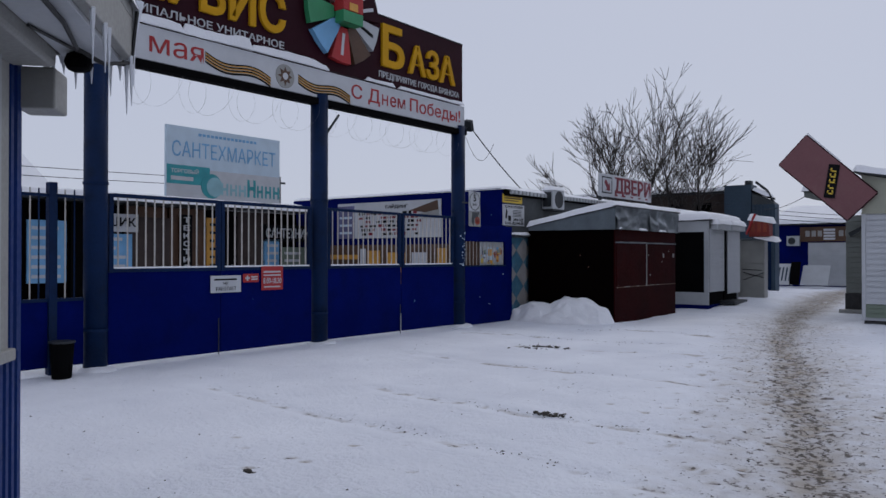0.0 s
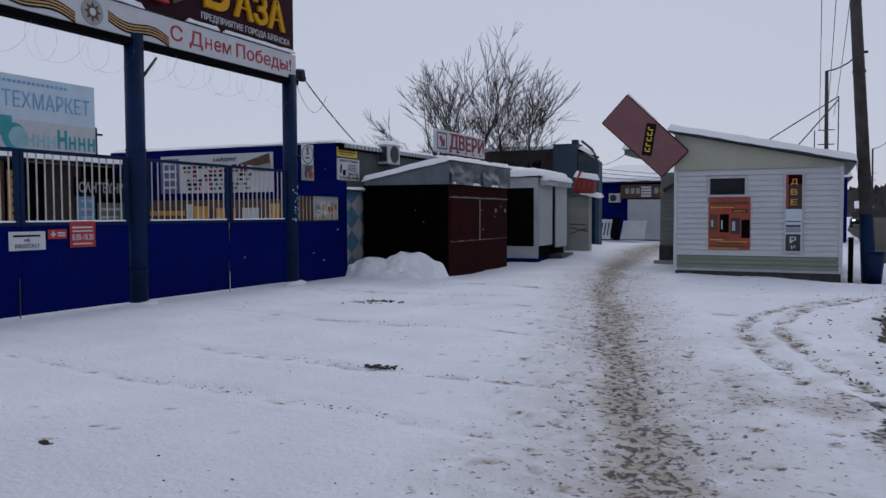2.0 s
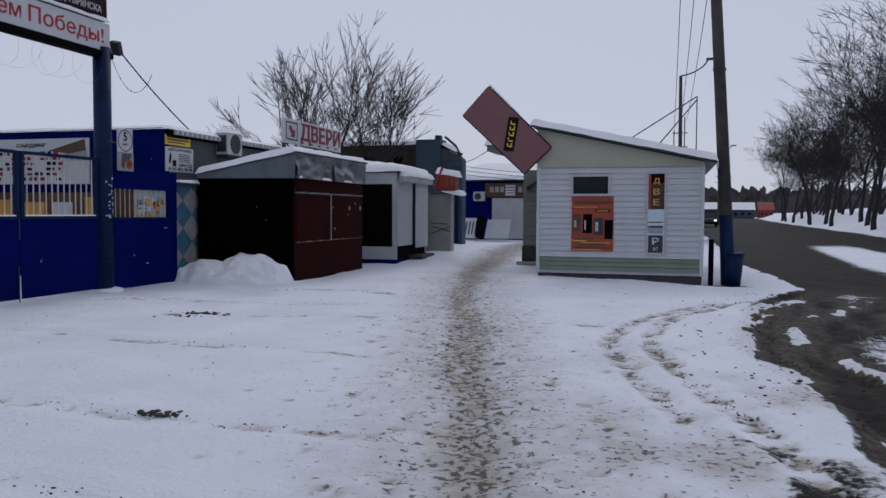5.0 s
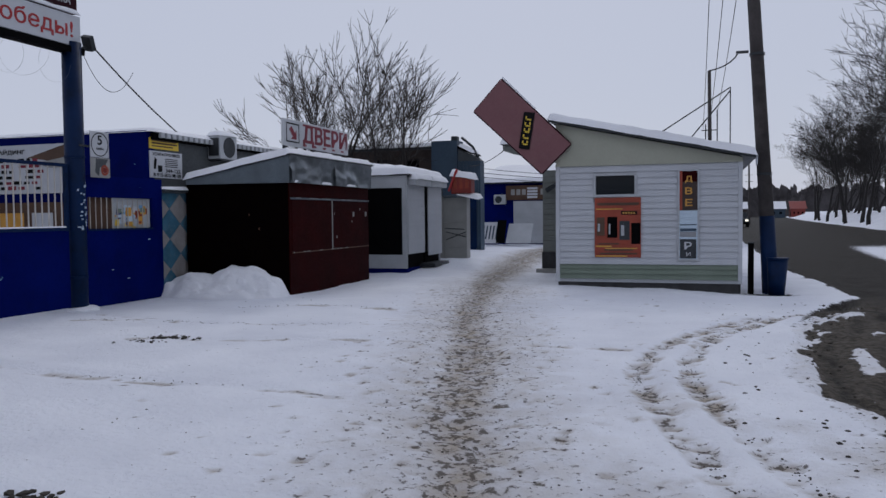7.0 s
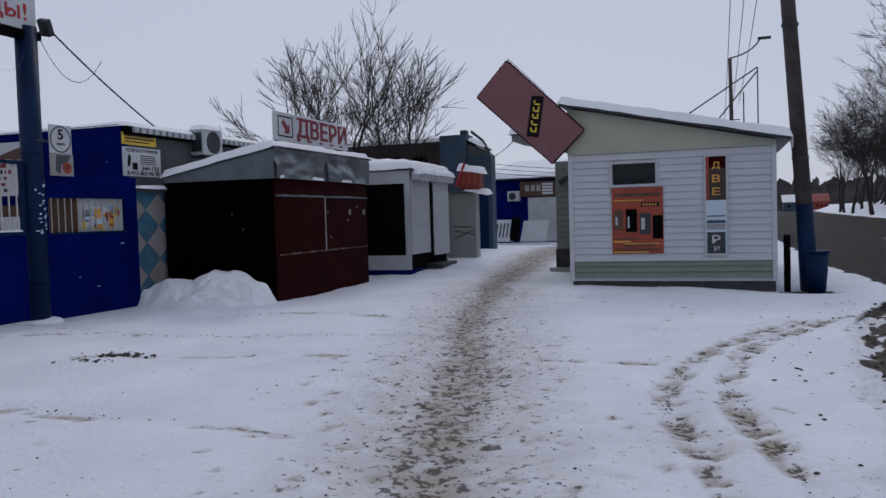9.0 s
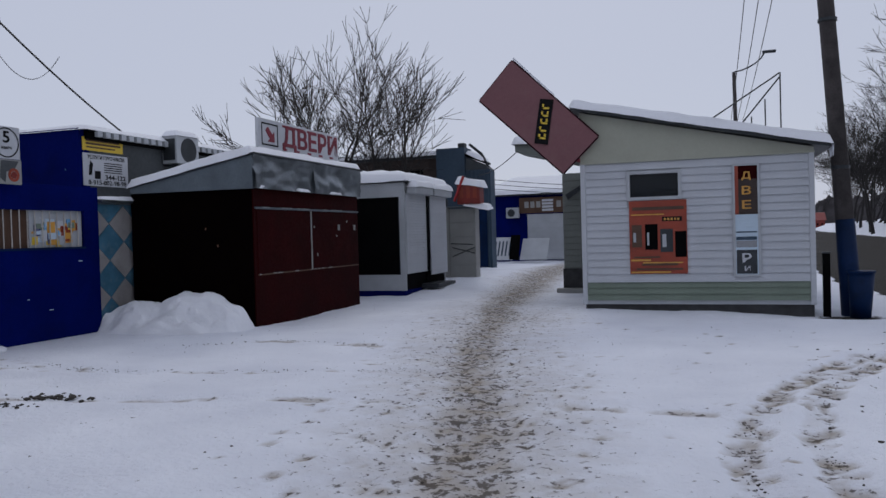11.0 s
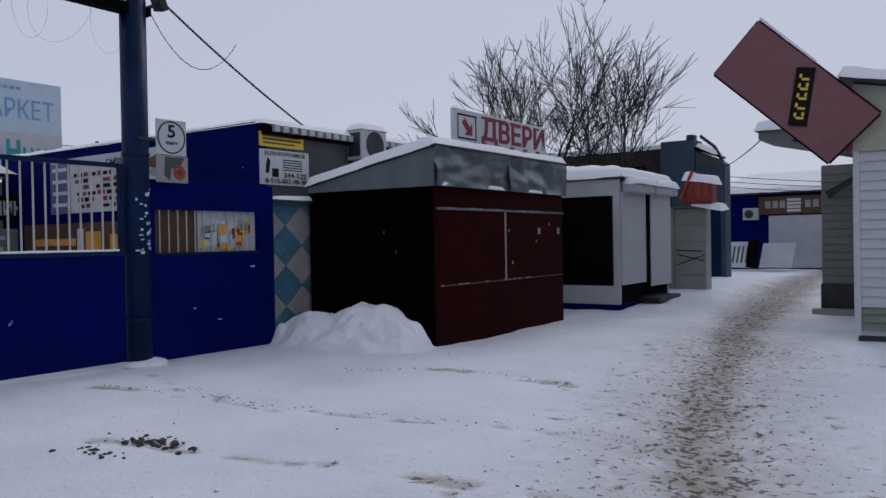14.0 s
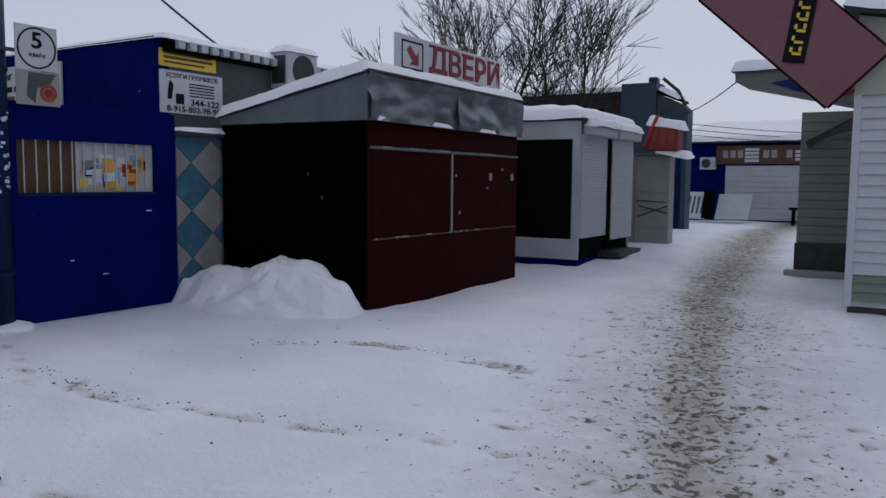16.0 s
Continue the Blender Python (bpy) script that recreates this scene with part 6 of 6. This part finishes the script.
    part("board", bx(B(), -8.85, -4.6, y - 0.14, y - 0.08, 2.15, 2.85), M_BROWN, s)
    bars([(0.25 + 0.27 * k, 0.24, 0.19, 0.28) for k in range(3)] + [(1.7, 0.24, 0.2, 0.28), (1.98, 0.24, 0.2, 0.28), (2.5, 0.24, 0.2, 0.28), (3.2, 0.24, 0.2, 0.28)], M_BEIGE, s, on(SOUTH, -8.85, y - 0.142, 2.15), "sign_shape")
    bars([(1.05, 0.08 + 0.14 * k, 0.5, 0.1) for k in range(4)] + [(2.8, 0.12 + 0.14 * k, 0.6, 0.1) for k in range(3)], M_PAPER, s, on(SOUTH, -8.85, y - 0.144, 2.15), "sign_patch")
    a = thing("air_conditioner", "white outdoor air conditioner on the blue shop", "air conditioner", at=(-9.4, y, 2))
    part("case", bx(B(), -9.42, -8.85, y - 0.32, y - 0.02, 1.95, 2.42, 0.02), M_OFFWHITE, a)
    part("grille", cyl(B(), (-9.18, y - 0.335, 2.18), (-9.18, y - 0.32, 2.18), 0.17, 0.17, 18), M_METAL, a)
    for x0, w, tilt, m, lab in ((-9.62, 0.95, 34, M_PAPER, "white slatted door panel leaning outdoors"), (-8.82, 0.42, 24, M_BLACK, "black door panel leaning outdoors"), (-8.35, 1.15, 40, M_OFFWHITE, "white panel leaning at a slant outdoors")):
        d = thing("leaning_panel", lab, "door panel", at=(x0, 37.9, 0.2))
        mm = Matrix.Translation((x0, 37.6, 0.15)) @ Matrix.Rotation(radians(-tilt), 4, "X")
        part("panel", bx(B(), 0, w, 0, 0.05, 0, 1.15, 0.01), m, d, m=mm)
        if tilt == 34:
            for k in range(5):
                part("slot", bx(B(), 0.1 + 0.16 * k, 0.17 + 0.16 * k, -0.004, 0.0, 0.2, 0.95), M_STEELBLUE, d, m=mm)
        part("prop", cyl(B(), mm @ Vector((w / 2, 0.05, 0.9)), (x0 + w / 2, 38.6, 0.1), 0.02, 0.02, 6), M_METAL, d)
    c = thing("low_bench", "dark low bench in front of the white shutter", "bench", at=(-5.3, 38.5, 0))
    part("seat", bx(B(), -6.0, -4.6, 38.4, 38.9, 0.5, 0.58), M_BLACK, c)
    for x in (-5.9, -4.75):
        part("leg", bx(B(), x, x + 0.08, 38.45, 38.85, -0.05, 0.5), M_BLACK, c)


build_far_end()


# ---- trees ----
def grow(seed, height, stems, spread, levels, twist=0.5, lean=0.35, base=0.14, thin=0.009):
    """Tapered limbs and twigs of a bare tree as one vertex and face list for stems, one for twigs."""
    r = random.Random(seed)
    out = {"trunk": ([], []), "crown": ([], [])}

    def limb(p, d, length, r0, r1, key, sides):
        V, F = out[key]
        n = 4 if key == "trunk" else 3
        q = []
        step = length / n
        for i in range(n + 1):
            q.append((p.copy(), r0 + (r1 - r0) * i / n))
            d = (d + Vector((r.gauss(0, 1), r.gauss(0, 1), r.gauss(0, 1))) * 0.09 * twist + Vector((0, 0, 0.035))).normalized()
            p = p + d * step
        a = d.orthogonal().normalized()
        b = d.cross(a)
        k = len(V)
        for c, rr in q:
            for s in range(sides):
                t = 6.28319 * s / sides
                V.append(tuple(c + (a * math.cos(t) + b * math.sin(t)) * rr))
        for i in range(n):
            for s in range(sides):
                F.append((k + i * sides + s, k + i * sides + (s + 1) % sides, k + (i + 1) * sides + (s + 1) % sides, k + (i + 1) * sides + s))
        return [c for c, _ in q], d, r1

    def branch(p, d, length, rad, level):
        key = "trunk" if level < 2 else "crown"
        pts, d1, r1 = limb(p, d, length, rad, rad * 0.55, key, 7 if level < 2 else (4 if level < 4 else 3))
        if level >= levels:
            return
        kids = 2 + (r.random() < 0.55) + (1 if level >= 2 else 0)
        for i in range(kids):
            o = pts[-1] if i == 0 else pts[r.randint(1, len(pts) - 1)]
            ax = Vector((r.gauss(0, 1), r.gauss(0, 1), r.gauss(0, 0.5))).normalized()
            ang = (0.18 if i == 0 else r.uniform(0.45, 0.85)) * spread
            nd = (d1 + ax * math.tan(min(ang, 1.2))).normalized()
            nd.z = max(nd.z, -0.05)
            branch(o, nd.normalized(), length * r.uniform(0.62, 0.85), max(r1 * (0.9 if i == 0 else 0.6), thin), level + 1)

    for s in range(stems):
        a = 6.283 * s / stems + r.uniform(-0.4, 0.4)
        k = lean * r.uniform(0.6, 1.3) if stems > 1 else lean * 0.2
        branch(Vector((0.18 * math.cos(a) * (stems > 1), 0.18 * math.sin(a) * (stems > 1), -0.2)), Vector((k * math.cos(a), k * math.sin(a), 1)).normalized(), height * 0.36, base * r.uniform(0.7, 1.0), 0)
    return out


def tree(x, y, z, data, label, group, material):
    t = thing("bare_tree", label, "tree", group, at=(x, y, z))
    for key in ("trunk", "crown"):
        me = bpy.data.meshes.new(key)
        me.from_pydata(*[data[key][0], [], data[key][1]])
        me.materials.append(material)
        me.shade_smooth()
        ob = new(key, me)
        ob.parent = t
    return t


tree(-11.0, 28.6, 0, grow(14, 7.6, 4, 0.85, 5, 1.1, 0.34, 0.15, 0.012), "bare multi-stemmed tree behind the kiosks", "", M_BARK)
tree(-12.9, 28.9, 0, grow(52, 7.8, 2, 0.80, 5, 1.1, 0.22, 0.15, 0.012), "bare forked tree behind the kiosks", "", M_BARK)
kinds = [grow(s, 12.5, 1, 0.95, 6, 1.2, 0.5, 0.25, 0.014) for s in (21, 22, 23)]
first = [tree(14.9 + i * 2.5, 50.0 + 9 * i, 1.2, k, "bare dark roadside tree on the snowy bank", "roadside trees", M_BARKFAR) for i, k in enumerate(kinds)]
r = random.Random(5)
for i in range(50):
    y = 46 + i * 2.3
    x = np.interp(y, FAR_Y, FAR_X) + 2.0 + (i % 3) * 3.2 + r.uniform(-1, 1)
    o = copy_thing(first[i % 3], Matrix.Translation((x, y, float(ground_height(np.array(x), np.array(y))) - 0.1)) @ Matrix.Rotation(r.uniform(0, 6.28), 4, "Z"))
    o.scale = (1, 1, 1)


# ---- distance ----
def build_distance():
    rng = np.random.default_rng(3)
    for k, (y0, h, x0, x1) in enumerate(((280, 12, -160, 260), (380, 20, -260, 320))):
        n = 1500
        vs, fs = [], []
        px = rng.uniform(x0, x1, n)
        for i in range(n):
            hh = h * (0.55 + 0.45 * float(fbm(np.array(px[i]), np.array(0.0), 0.02, 3, k))) * rng.uniform(0.75, 1.1)
            y, w = y0 + rng.uniform(0, 25), rng.uniform(1.2, 3.4)
            b = len(vs)
            vs += [(px[i] - w, y, -1), (px[i] + w, y, -1), (px[i] + w * rng.uniform(0.3, 1.2), y, hh * 0.8), (px[i], y + rng.uniform(-1, 1), hh * 0.9), (px[i] - w * rng.uniform(0.3, 1.2), y, hh * 0.62)]
            fs.append((b, b + 1, b + 2, b + 3, b + 4))
        me = bpy.data.meshes.new("far_woods")
        me.from_pydata(vs, [], fs)
        me.materials.append(M_WOODS)
        tagged(new("far_woods", me), "dim grey-brown bare woods on the horizon", "woods", kind="stuff")
    for x, y, w, h, m in ((17, 235, 6, 2.4, M_STEELBLUE), (24.5, 235, 3.5, 2.4, M_REDBOX), (10, 250, 4, 2.6, M_BRICK)):
        t = thing("far_house", "small distant house with a snowy roof across the road", "house", at=(x, y, 0))
        part("wall", bx(B(), x, x + w, y, y + 6, -0.2, h), m, t)
        part("roof", poly(B(), [(x - 0.4, y - 0.4, h), (x + w + 0.4, y - 0.4, h), (x + w + 0.4, y + 3, h + 2), (x - 0.4, y + 3, h + 2)], (0, 0.4, 0.1)), M_SNOW if m is not M_REDBOX else M_REDBOX, t)
        for k in range(3):
            part("window", bx(B(), x + w * (0.15 + 0.3 * k), x + w * (0.27 + 0.3 * k), y - 0.05, y, 1, h - 0.8), M_BLACK, t)


def build_car(x, y, m, label):
    t = thing("car", label, "car", at=(x, y, 0))
    part("body", bx(B(), x - 0.85, x + 0.85, y, y + 4.2, 0.3, 0.85, 0.12), m, t)
    bm = poly(B(), [(x - 0.72, y + 1.0, 0.84), (x - 0.72, y + 3.9, 0.84), (x - 0.72, y + 3.4, 1.42), (x - 0.72, y + 1.7, 1.42)], (1.44, 0, 0))
    part("cabin", bm, M_GLASS, t)
    part("roof", bx(B(), x - 0.70, x + 0.70, y + 1.72, y + 3.4, 1.421, 1.47, 0.02), m, t)
    for s in (-1, 1):
        part("headlight", bx(B(), x + s * 0.62 - 0.14, x + s * 0.62 + 0.14, y - 0.03, y + 0.02, 0.58, 0.74, 0.02), M_LAMP, t, "pale headlight")
        for yy in (y + 0.8, y + 3.3):
            w = part("wheel", cyl(B(), (x + s * 0.72, yy, 0.28), (x + s * 0.88, yy, 0.28), 0.31, 0.31, 18), M_BLACK, t)
            part("rim", cyl(B(), (x + s * 0.88, yy, 0.28), (x + s * 0.89, yy, 0.28), 0.18, 0.18, 14), M_ZINC, w)
    part("bumper", bx(B(), x - 0.86, x + 0.86, y - 0.06, y + 0.1, 0.28, 0.48, 0.03), M_BLACK, t)


build_distance()
build_car(4.1, 86, M_METAL, "dark car on the far road with lit headlights")
